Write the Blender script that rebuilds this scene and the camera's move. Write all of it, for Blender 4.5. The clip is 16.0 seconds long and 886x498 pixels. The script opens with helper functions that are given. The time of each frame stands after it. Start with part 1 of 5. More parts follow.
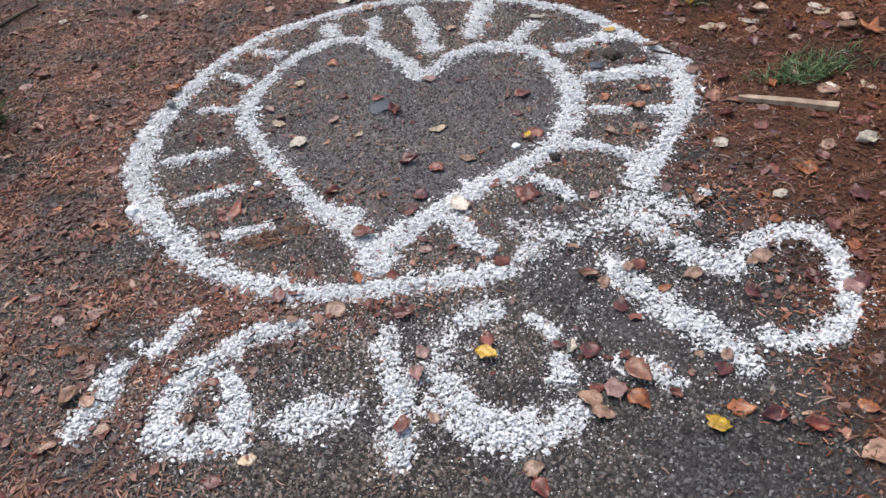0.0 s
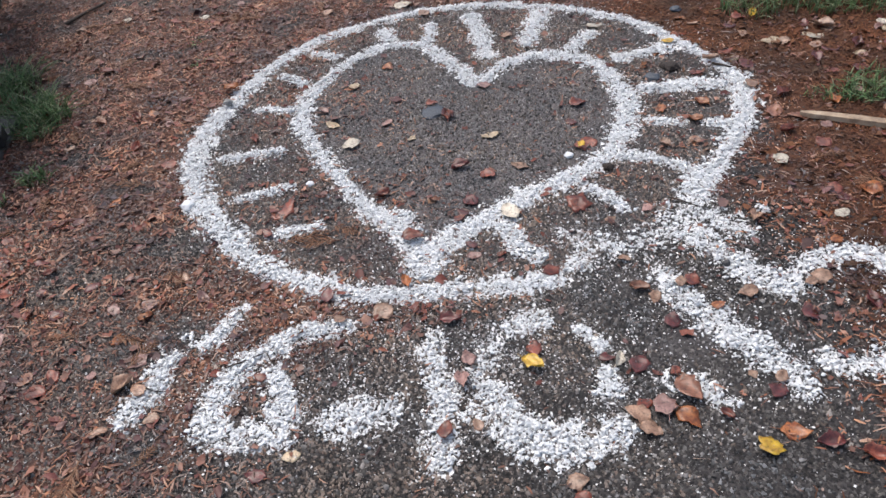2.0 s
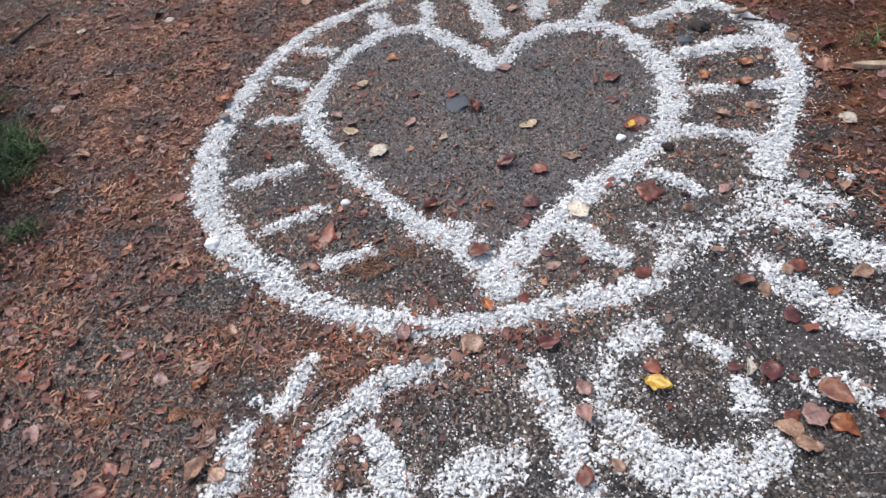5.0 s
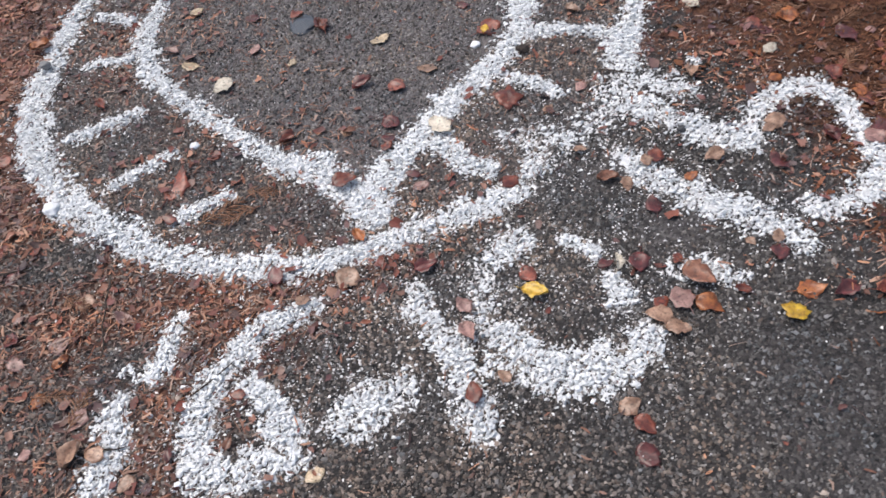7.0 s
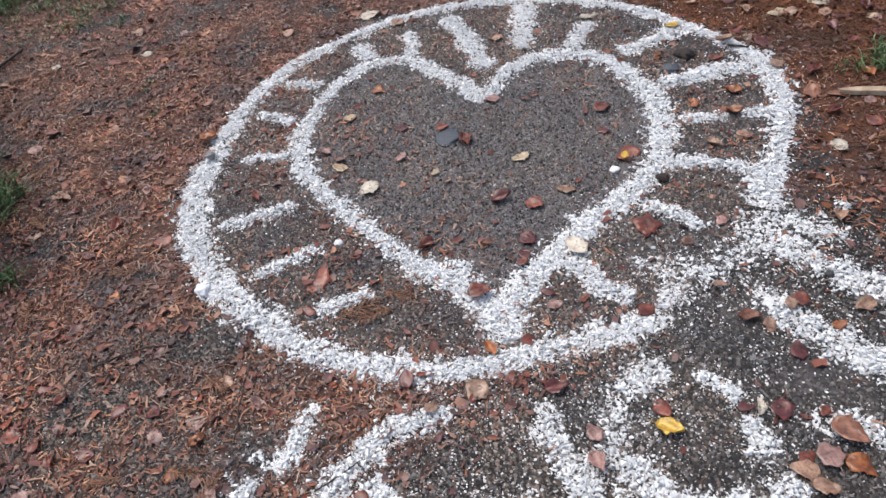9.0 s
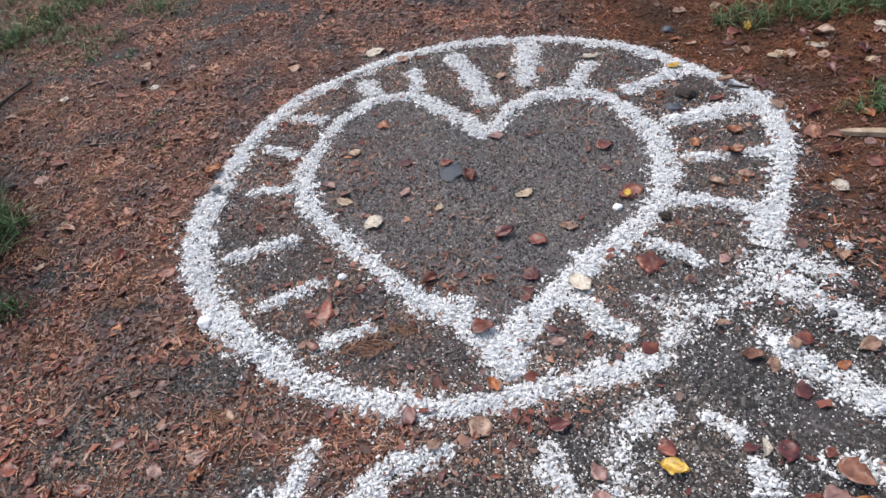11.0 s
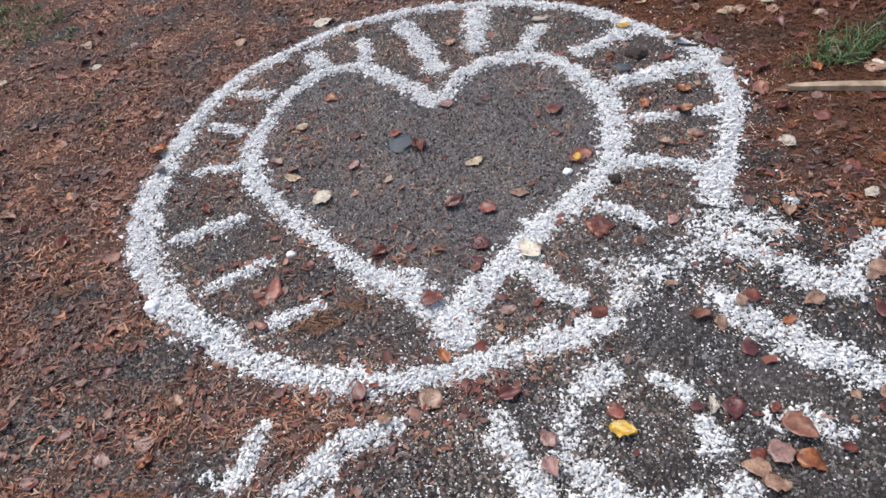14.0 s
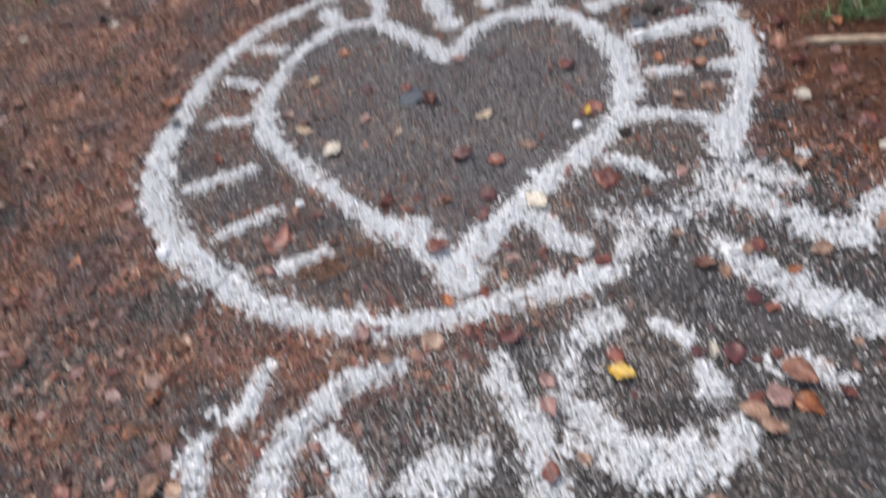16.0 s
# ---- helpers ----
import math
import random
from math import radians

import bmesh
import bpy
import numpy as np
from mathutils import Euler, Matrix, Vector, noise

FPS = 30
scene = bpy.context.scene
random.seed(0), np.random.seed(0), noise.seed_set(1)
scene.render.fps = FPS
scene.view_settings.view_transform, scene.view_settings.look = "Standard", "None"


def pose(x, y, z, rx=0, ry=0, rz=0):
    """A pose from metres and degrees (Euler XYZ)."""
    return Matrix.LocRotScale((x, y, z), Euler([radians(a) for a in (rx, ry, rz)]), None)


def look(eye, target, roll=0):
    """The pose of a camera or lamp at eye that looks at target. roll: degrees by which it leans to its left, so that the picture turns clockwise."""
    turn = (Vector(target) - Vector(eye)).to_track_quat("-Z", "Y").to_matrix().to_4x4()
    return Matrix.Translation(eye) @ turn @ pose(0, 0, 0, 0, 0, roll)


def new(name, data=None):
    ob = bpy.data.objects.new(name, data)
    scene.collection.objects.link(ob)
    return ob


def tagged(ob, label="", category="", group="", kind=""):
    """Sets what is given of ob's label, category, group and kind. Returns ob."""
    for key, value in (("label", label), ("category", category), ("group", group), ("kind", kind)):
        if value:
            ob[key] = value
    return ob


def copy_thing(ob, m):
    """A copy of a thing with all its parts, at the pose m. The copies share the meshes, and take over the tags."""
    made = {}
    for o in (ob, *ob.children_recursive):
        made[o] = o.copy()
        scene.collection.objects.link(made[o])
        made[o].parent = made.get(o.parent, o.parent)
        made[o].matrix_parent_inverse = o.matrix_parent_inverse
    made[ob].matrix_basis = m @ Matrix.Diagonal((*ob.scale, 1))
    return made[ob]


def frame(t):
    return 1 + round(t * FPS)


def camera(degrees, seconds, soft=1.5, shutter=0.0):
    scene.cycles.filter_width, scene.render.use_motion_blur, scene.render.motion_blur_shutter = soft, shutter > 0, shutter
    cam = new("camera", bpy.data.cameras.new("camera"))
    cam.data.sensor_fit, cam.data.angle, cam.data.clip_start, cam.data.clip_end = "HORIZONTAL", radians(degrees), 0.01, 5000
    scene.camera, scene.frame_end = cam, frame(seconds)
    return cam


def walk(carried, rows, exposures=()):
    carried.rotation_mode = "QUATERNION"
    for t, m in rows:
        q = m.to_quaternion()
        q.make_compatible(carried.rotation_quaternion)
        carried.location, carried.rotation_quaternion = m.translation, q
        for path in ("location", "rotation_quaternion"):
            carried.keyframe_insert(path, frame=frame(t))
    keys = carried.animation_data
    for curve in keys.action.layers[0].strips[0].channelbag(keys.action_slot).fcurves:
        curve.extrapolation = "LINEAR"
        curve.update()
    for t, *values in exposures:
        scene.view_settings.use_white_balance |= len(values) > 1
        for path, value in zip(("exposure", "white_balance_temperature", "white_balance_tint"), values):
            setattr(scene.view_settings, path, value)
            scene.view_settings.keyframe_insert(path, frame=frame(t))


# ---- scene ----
cam = camera(62.6, 16.0, soft=1.55, shutter=0.35)
PATH = [
    (0, (0.126, 0.049, 1.373), (0.003, 1.53, 0.034), -7.1),
    (0.5, (0.131, 0.045, 1.376), (0.009, 1.53, 0.041), -7.0),
    (1, (0.125, 0.042, 1.374), (-0.005, 1.538, 0.054), -7.0),
    (1.5, (0.105, 0.042, 1.374), (-0.089, 1.538, 0.061), -6.3),
    (2, (0.103, 0.049, 1.37), (-0.131, 1.538, 0.056), -7.5),
    (2.5, (0.098, 0.058, 1.369), (-0.132, 1.534, 0.039), -8.1),
    (3, (0.068, 0.066, 1.374), (-0.153, 1.564, 0.068), -8.3),
    (3.5, (-0.011, 0.067, 1.385), (-0.229, 1.57, 0.084), -8.7),
    (3.7, (-0.05, 0.075, 1.379), (-0.272, 1.563, 0.061), -8.5),
    (5.8, (-0.266, 0.38, 1.383), (-0.251, 1.719, -0.103), -10.0),
    (6, (-0.257, 0.362, 1.357), (-0.231, 1.663, -0.161), -8.6),
    (6.5, (-0.248, 0.347, 1.345), (-0.21, 1.544, -0.257), -8.8),
    (7, (-0.178, 0.339, 1.351), (-0.028, 1.541, -0.24), -10.6),
    (7.5, (-0.177, 0.335, 1.37), (0.064, 1.574, -0.182), -6.9),
    (8, (-0.238, 0.357, 1.397), (-0.085, 1.706, -0.072), -7.6),
    (8.5, (-0.279, 0.37, 1.406), (-0.247, 1.774, -0.018), -9.0),
    (9, (-0.279, 0.374, 1.414), (-0.305, 1.813, 0.025), -10.8),
    (9.5, (-0.281, 0.371, 1.411), (-0.322, 1.834, 0.048), -11.0),
    (11.8, (-0.293, 0.378, 1.428), (-0.289, 1.882, 0.109), -9.2),
    (12, (-0.283, 0.376, 1.427), (-0.274, 1.868, 0.095), -9.6),
    (12.5, (-0.261, 0.375, 1.421), (-0.208, 1.848, 0.069), -10.5),
    (13, (-0.255, 0.396, 1.408), (-0.163, 1.831, 0.018), -9.1),
    (13.5, (-0.248, 0.396, 1.394), (-0.181, 1.824, -0.005), -9.0),
    (14, (-0.214, 0.386, 1.398), (-0.175, 1.824, 0.008), -10.9),
    (14.5, (-0.227, 0.391, 1.394), (-0.16, 1.837, 0.014), -7.9),
    (15, (-0.239, 0.39, 1.402), (-0.194, 1.841, 0.027), -8.6),
    (15.5, (-0.226, 0.368, 1.415), (-0.26, 1.848, 0.07), -11.8),
    (15.9, (-0.198, 0.337, 1.381), (-0.238, 1.798, 0.016), -12.7),
    (16, (-0.185, 0.32, 1.346), (-0.221, 1.724, -0.078), -12.3),
]
walk(cam, [(t, look(eye, target, roll)) for t, eye, target, roll in PATH])

# ---- light: an overcast autumn day under trees ----
world = bpy.data.worlds.new("overcast_sky")
scene.world = world
world.use_nodes = True
wn, wl = world.node_tree.nodes, world.node_tree.links
sky = wn.new("ShaderNodeTexSky")
sky.sky_type, sky.sun_disc = "NISHITA", False
sky.sun_elevation, sky.sun_rotation = radians(65), radians(-40)
sky.dust_density, sky.air_density = 4.0, 1.0
grey = wn.new("ShaderNodeHueSaturation")
grey.inputs["Saturation"].default_value = 0.86
wl.new(sky.outputs[0], grey.inputs["Color"])
wl.new(grey.outputs[0], wn["Background"].inputs["Color"])
wn["Background"].inputs["Strength"].default_value = 0.15
sun = new("sun", bpy.data.lights.new("sun", "SUN"))
sun.data.energy, sun.data.angle, sun.data.color = 1.2, radians(40), (1.0, 0.97, 0.93)
sun.matrix_world = look((-2.0, 2.4, 6.7), (0, 0, 0))
scene.view_settings.exposure = 0.48


# ---- materials ----
def material(name, colours, rough=0.7, scale=60.0, bump=0.3, by="island", spread=0.25, spec=0.4, detail=6.0, fine=8.0, patch=0.0):
    """colours: two to five base colours, picked per loose piece ("island"), per object ("object") or by noise alone ("noise")."""
    m = bpy.data.materials.new(name)
    m.use_nodes = True
    n, l = m.node_tree.nodes, m.node_tree.links
    bsdf = n["Principled BSDF"]
    tex = n.new("ShaderNodeTexCoord")
    big = n.new("ShaderNodeTexNoise")
    big.inputs["Scale"].default_value, big.inputs["Detail"].default_value = scale, detail
    small = n.new("ShaderNodeTexNoise")
    small.inputs["Scale"].default_value, small.inputs["Detail"].default_value = scale * fine, 3.0
    l.new(tex.outputs["Object"], big.inputs["Vector"])
    l.new(tex.outputs["Object"], small.inputs["Vector"])
    ramp = n.new("ShaderNodeValToRGB")
    ramp.color_ramp.interpolation = "LINEAR"
    e = ramp.color_ramp.elements
    while len(e) < len(colours):
        e.new(0.5)
    for k, c in enumerate(colours):
        e[k].position, e[k].color = k / max(1, len(colours) - 1), (*c, 1)
    if by == "noise":
        spreadn = n.new("ShaderNodeMapRange")
        spreadn.inputs["From Min"].default_value, spreadn.inputs["From Max"].default_value = 0.3, 0.7
        l.new(big.outputs[0], spreadn.inputs["Value"])
        l.new(spreadn.outputs[0], ramp.inputs[0])
    elif by == "island":
        l.new(n.new("ShaderNodeNewGeometry").outputs["Random Per Island"], ramp.inputs[0])
    else:
        l.new(n.new("ShaderNodeObjectInfo").outputs["Random"], ramp.inputs[0])
    mixer = n.new("ShaderNodeMapRange")
    mixer.inputs["From Min"].default_value, mixer.inputs["From Max"].default_value = 0.25, 0.75
    mixer.inputs["To Min"].default_value, mixer.inputs["To Max"].default_value = 1 - spread, 1 + spread
    both = n.new("ShaderNodeMath")
    both.operation = "ADD"
    l.new(big.outputs[0], both.inputs[0])
    l.new(small.outputs[0], both.inputs[1])
    half = n.new("ShaderNodeMath")
    half.operation = "MULTIPLY"
    half.inputs[1].default_value = 0.5
    l.new(both.outputs[0], half.inputs[0])
    l.new(half.outputs[0], mixer.inputs["Value"])
    mult = n.new("ShaderNodeVectorMath")
    mult.operation = "SCALE"
    l.new(ramp.outputs["Color"], mult.inputs[0])
    l.new(mixer.outputs[0], mult.inputs["Scale"])
    out = mult.outputs[0]
    if patch:
        slow, level, again = n.new("ShaderNodeTexNoise"), n.new("ShaderNodeValToRGB"), n.new("ShaderNodeVectorMath")
        slow.inputs["Scale"].default_value, slow.inputs["Detail"].default_value = 4.5, 4.0
        ends = level.color_ramp.elements
        ends[0].position, ends[1].position = 0.36, 0.64
        ends[0].color = (1 - 1.3 * patch, 1 - patch, 1 - 0.6 * patch, 1)
        ends[1].color = (1 + 1.2 * patch, 1 + 0.6 * patch, 1 + 0.1 * patch, 1)
        again.operation = "MULTIPLY"
        l.new(tex.outputs["Object"], slow.inputs["Vector"])
        l.new(slow.outputs[0], level.inputs[0])
        l.new(out, again.inputs[0])
        l.new(level.outputs["Color"], again.inputs[1])
        out = again.outputs[0]
    l.new(out, bsdf.inputs["Base Color"])
    bsdf.inputs["Roughness"].default_value = rough
    bsdf.inputs["Specular IOR Level"].default_value = spec
    bm_ = n.new("ShaderNodeBump")
    bm_.inputs["Strength"].default_value, bm_.inputs["Distance"].default_value = bump, 0.002
    l.new(half.outputs[0], bm_.inputs["Height"])
    l.new(bm_.outputs[0], bsdf.inputs["Normal"])
    return m


M_CHIP = material("white_stone", [(0.62, 0.63, 0.64), (0.75, 0.76, 0.765), (0.79, 0.795, 0.80), (0.70, 0.71, 0.715), (0.77, 0.77, 0.765)], 0.75, 180, 0.2, spread=0.06)
M_DUSTY = material("soiled_white_stone", [(0.30, 0.29, 0.285), (0.54, 0.53, 0.525), (0.70, 0.695, 0.69), (0.78, 0.78, 0.78)], 0.8, 180, 0.3, spread=0.15)
M_GRIT = material("grit", [(0.009, 0.009, 0.010), (0.044, 0.043, 0.043), (0.092, 0.077, 0.069), (0.016, 0.016, 0.017), (0.077, 0.076, 0.075), (0.176, 0.174, 0.172), (0.029, 0.028, 0.028), (0.116, 0.111, 0.105), (0.264, 0.264, 0.266)], 0.6, 160, 0.4, patch=0.15, spec=0.25)
M_CRUMB = material("bark_crumbs", [(0.022, 0.019, 0.018), (0.167, 0.129, 0.108), (0.072, 0.062, 0.055), (0.280, 0.238, 0.208), (0.115, 0.100, 0.090), (0.230, 0.201, 0.180), (0.029, 0.026, 0.024), (0.368, 0.330, 0.296)], 0.65, 140, 0.4, patch=0.2, spec=0.25)
M_NEEDLE = material("dry_needles", [(0.046, 0.027, 0.025), (0.170, 0.078, 0.054), (0.278, 0.131, 0.080), (0.381, 0.238, 0.165), (0.319, 0.247, 0.211), (0.108, 0.066, 0.058), (0.237, 0.131, 0.096), (0.062, 0.039, 0.036), (0.288, 0.175, 0.125)], 0.6, 90, 0.3, patch=0.34, spec=0.25)
M_FLAKE = material("leaf_fragments", [(0.036, 0.019, 0.018), (0.160, 0.049, 0.036), (0.206, 0.085, 0.058), (0.299, 0.184, 0.139), (0.124, 0.039, 0.038), (0.237, 0.109, 0.070), (0.052, 0.033, 0.032), (0.201, 0.087, 0.079), (0.108, 0.078, 0.075), (0.180, 0.060, 0.043)], 0.45, 70, 0.4, spread=0.35, patch=0.35, spec=0.3)
# rust litter of the right-hand side, darkened further for the dimmer light there
M_RUST = material("rust_spray_litter", [(0.054, 0.023, 0.013), (0.106, 0.041, 0.021), (0.140, 0.060, 0.028), (0.079, 0.032, 0.017), (0.158, 0.076, 0.038), (0.099, 0.040, 0.020)], 0.65, 90, 0.3, patch=0.35, spec=0.2)
M_FROND = material("dry_spray_rust", [(0.13, 0.058, 0.032), (0.19, 0.092, 0.052), (0.24, 0.14, 0.088), (0.16, 0.070, 0.038)], 0.6, 70, 0.3, spec=0.25)
M_GRASS = material("grass_green", [(0.036, 0.082, 0.028), (0.075, 0.150, 0.050), (0.13, 0.225, 0.082), (0.30, 0.32, 0.19)], 0.45, 40, 0.1)
M_TWIG = material("twig_bark", [(0.028, 0.020, 0.016), (0.06, 0.042, 0.03)], 0.7, 120, 0.6, by="noise")
M_LATH = material("weathered_lath", [(0.22, 0.15, 0.10), (0.34, 0.25, 0.17), (0.40, 0.31, 0.22)], 0.65, 30, 0.5, by="noise")
M_STONE = material("dark_pebble", [(0.02, 0.02, 0.022), (0.05, 0.05, 0.052)], 0.45, 90, 0.4, by="noise")
M_SLATE = material("blue_grey_slate", [(0.034, 0.042, 0.055), (0.056, 0.066, 0.082)], 0.4, 60, 0.4, by="noise")
M_GREYSTONE = material("grey_pebble", [(0.15, 0.15, 0.15), (0.24, 0.24, 0.235)], 0.6, 90, 0.4, by="noise")
M_CONCRETE = material("wet_concrete", [(0.045, 0.042, 0.040), (0.085, 0.082, 0.079), (0.062, 0.057, 0.053)], 0.5, 9, 0.6, by="noise", fine=20)
M_IRON = material("black_iron", [(0.012, 0.012, 0.013), (0.022, 0.022, 0.023)], 0.4, 60, 0.3, by="noise")
M_IRONTOP = material("pale_grey_iron", [(0.16, 0.165, 0.17), (0.26, 0.265, 0.27)], 0.35, 50, 0.3, by="noise")
M_BENCH = material("dark_stained_wood", [(0.008, 0.005, 0.004), (0.017, 0.009, 0.006)], 0.9, spec=0.04, scale=14, bump=0.4, by="noise", fine=12)
M_BENCH_EDGE = material("tan_board_line", [(0.16, 0.09, 0.05), (0.26, 0.15, 0.085)], 0.6, 30, 0.4, by="noise")
M_CLOD = material("dark_clod", [(0.018, 0.013, 0.011), (0.045, 0.032, 0.026)], 0.8, 120, 0.8, by="noise")


def leaf_material(name, a, b, veins, rough=0.34):
    """A dead leaf: blotched between a and b, with darker specks and paler veins in the relief; each leaf a little different."""
    m = bpy.data.materials.new(name)
    m.use_nodes = True
    n, l = m.node_tree.nodes, m.node_tree.links
    bsdf = n["Principled BSDF"]
    tex, info = n.new("ShaderNodeTexCoord"), n.new("ShaderNodeObjectInfo")
    shift = n.new("ShaderNodeVectorMath")
    shift.operation = "MULTIPLY_ADD"
    shift.inputs[1].default_value = (1, 1, 1)
    l.new(tex.outputs["Object"], shift.inputs[0])
    l.new(info.outputs["Random"], shift.inputs[2])
    blot, speck, wave = n.new("ShaderNodeTexNoise"), n.new("ShaderNodeTexNoise"), n.new("ShaderNodeTexWave")
    blot.inputs["Scale"].default_value, blot.inputs["Detail"].default_value = 3.0, 5.0
    speck.inputs["Scale"].default_value, speck.inputs["Detail"].default_value = 9.0, 6.0
    wave.inputs["Scale"].default_value, wave.inputs["Distortion"].default_value = 2.6, 0.6
    wave.bands_direction = "X"
    slant, away, herring = n.new("ShaderNodeSeparateXYZ"), n.new("ShaderNodeMath"), n.new("ShaderNodeMath")
    away.operation, herring.operation = "ABSOLUTE", "MULTIPLY_ADD"
    herring.inputs[1].default_value = -0.8
    l.new(tex.outputs["Object"], slant.inputs[0])
    l.new(slant.outputs["Y"], away.inputs[0])
    l.new(away.outputs[0], herring.inputs[0])
    l.new(slant.outputs["X"], herring.inputs[2])
    along = n.new("ShaderNodeCombineXYZ")
    l.new(herring.outputs[0], along.inputs["X"])
    for t in (blot, speck):
        l.new(shift.outputs[0], t.inputs["Vector"])
    l.new(along.outputs[0], wave.inputs["Vector"])
    ramp = n.new("ShaderNodeValToRGB")
    ramp.color_ramp.elements[0].position, ramp.color_ramp.elements[1].position = 0.36, 0.64
    ramp.color_ramp.elements[0].color, ramp.color_ramp.elements[1].color = (*a, 1), (*b, 1)
    l.new(blot.outputs[0], ramp.inputs[0])
    dark = n.new("ShaderNodeMapRange")
    dark.inputs["From Min"].default_value, dark.inputs["From Max"].default_value = 0.28, 0.52
    dark.inputs["To Min"].default_value, dark.inputs["To Max"].default_value = 0.40, 1.05
    l.new(speck.outputs[0], dark.inputs["Value"])
    tone = n.new("ShaderNodeMapRange")
    tone.inputs["To Min"].default_value, tone.inputs["To Max"].default_value = 0.75, 1.2
    l.new(info.outputs["Random"], tone.inputs["Value"])
    prod = n.new("ShaderNodeMath")
    prod.operation = "MULTIPLY"
    l.new(dark.outputs[0], prod.inputs[0])
    l.new(tone.outputs[0], prod.inputs[1])
    veined = n.new("ShaderNodeMix")
    veined.data_type = "RGBA"
    veined.inputs["B"].default_value = (*veins, 1)
    vein = n.new("ShaderNodeMapRange")
    vein.inputs["From Min"].default_value, vein.inputs["From Max"].default_value = 0.85, 1.0
    vein.inputs["To Max"].default_value = 0.05
    l.new(wave.outputs["Fac"], vein.inputs["Value"])
    l.new(vein.outputs[0], veined.inputs["Factor"])
    l.new(ramp.outputs["Color"], veined.inputs["A"])
    scaled = n.new("ShaderNodeVectorMath")
    scaled.operation = "SCALE"
    l.new(veined.outputs["Result"], scaled.inputs[0])
    l.new(prod.outputs[0], scaled.inputs["Scale"])
    l.new(scaled.outputs[0], bsdf.inputs["Base Color"])
    bsdf.inputs["Roughness"].default_value = rough
    bump = n.new("ShaderNodeBump")
    bump.inputs["Strength"].default_value, bump.inputs["Distance"].default_value = 0.04, 0.01
    l.new(wave.outputs["Fac"], bump.inputs["Height"])
    l.new(bump.outputs[0], bsdf.inputs["Normal"])
    return m


LEAF_KINDS = {
    "maroon": (leaf_material("maroon_leaf", (0.065, 0.018, 0.017), (0.13, 0.030, 0.027), (0.16, 0.065, 0.055)), "dark maroon fallen leaf lying flat on the soil"),
    "red": (leaf_material("red_brown_leaf", (0.10, 0.025, 0.017), (0.22, 0.058, 0.032), (0.30, 0.13, 0.08)), "wet red-brown fallen leaf on the ground"),
    "orange": (leaf_material("orange_leaf", (0.18, 0.050, 0.016), (0.35, 0.120, 0.034), (0.46, 0.23, 0.10)), "orange-brown fallen leaf on the ground"),
    "tan": (leaf_material("tan_leaf", (0.20, 0.110, 0.070), (0.36, 0.220, 0.148), (0.46, 0.33, 0.24)), "dull tan fallen leaf with a curled edge"),
    "dusky": (leaf_material("dusky_leaf", (0.20, 0.105, 0.090), (0.34, 0.200, 0.170), (0.38, 0.25, 0.22)), "dusky pink-brown fallen leaf lying on the soil"),
    "brown": (leaf_material("brown_leaf", (0.15, 0.060, 0.034), (0.26, 0.115, 0.070), (0.34, 0.19, 0.13)), "wet brown fallen leaf on the ground"),
    "cream": (leaf_material("cream_leaf", (0.44, 0.38, 0.30), (0.57, 0.51, 0.41), (0.61, 0.55, 0.46)), "pale cream fallen leaf with its underside up"),
    "buff": (leaf_material("buff_leaf", (0.36, 0.27, 0.17), (0.52, 0.41, 0.28), (0.56, 0.47, 0.34)), "faded buff fallen leaf on the ground"),
    "yellow": (leaf_material("yellow_leaf", (0.34, 0.19, 0.015), (0.56, 0.36, 0.03), (0.58, 0.40, 0.10)), "bright yellow fallen leaf with brown spots"),
}


# ---- shapes ----
def part(name, bm, mat, parent=None, label="", smooth=False):
    me = bpy.data.meshes.new(name)
    bm.to_mesh(me)
    bm.free()
    me.materials.append(mat)
    if smooth:
        me.shade_smooth()
    ob = new(name, me)
    ob.parent = parent
    return tagged(ob, label)


def cloud(name, verts, faces, mat, parent=None):
    """One mesh out of arrays: verts (n, k, 3) of n alike pieces, faces (m, c) of one piece."""
    n, k, _ = verts.shape
    f = (np.arange(n)[:, None, None] * k + faces[None]).reshape(-1, faces.shape[1])
    me = bpy.data.meshes.new(name)
    me.vertices.add(n * k)
    me.vertices.foreach_set("co", verts.reshape(-1).astype(np.float32))
    c = faces.shape[1]
    me.loops.add(f.size)
    me.loops.foreach_set("vertex_index", f.reshape(-1).astype(np.int32))
    me.polygons.add(len(f))
    me.polygons.foreach_set("loop_start", np.arange(0, f.size, c, dtype=np.int32))
    me.update(calc_edges=True)
    me.materials.append(mat)
    ob = new(name, me)
    ob.parent = parent
    return ob


def relief(x, y):
    """Height of the ground at x, y."""
    x, y = np.asarray(x, float), np.asarray(y, float)
    near = np.exp(-((x + 0.3) ** 2 + (y - 2.2) ** 2) / 40)
    z = 0.006 * np.sin(1.7 * x + 0.6) * np.cos(1.3 * y) + 0.003 * np.sin(5.1 * x + 2.0 * y) + 0.0018 * np.sin(11.3 * y - 7.0 * x + 1) + 0.0012 * np.sin(23 * x + 17 * y) * np.sin(19 * y - 9 * x)
    far = 0.25 * np.sin(x * 0.11) * np.sin(y * 0.09 + 1)
    return z * (0.4 + 0.6 * near) + far * (1 - near)


GRAIN = np.random.default_rng(3).uniform(0, 1, (256, 256))


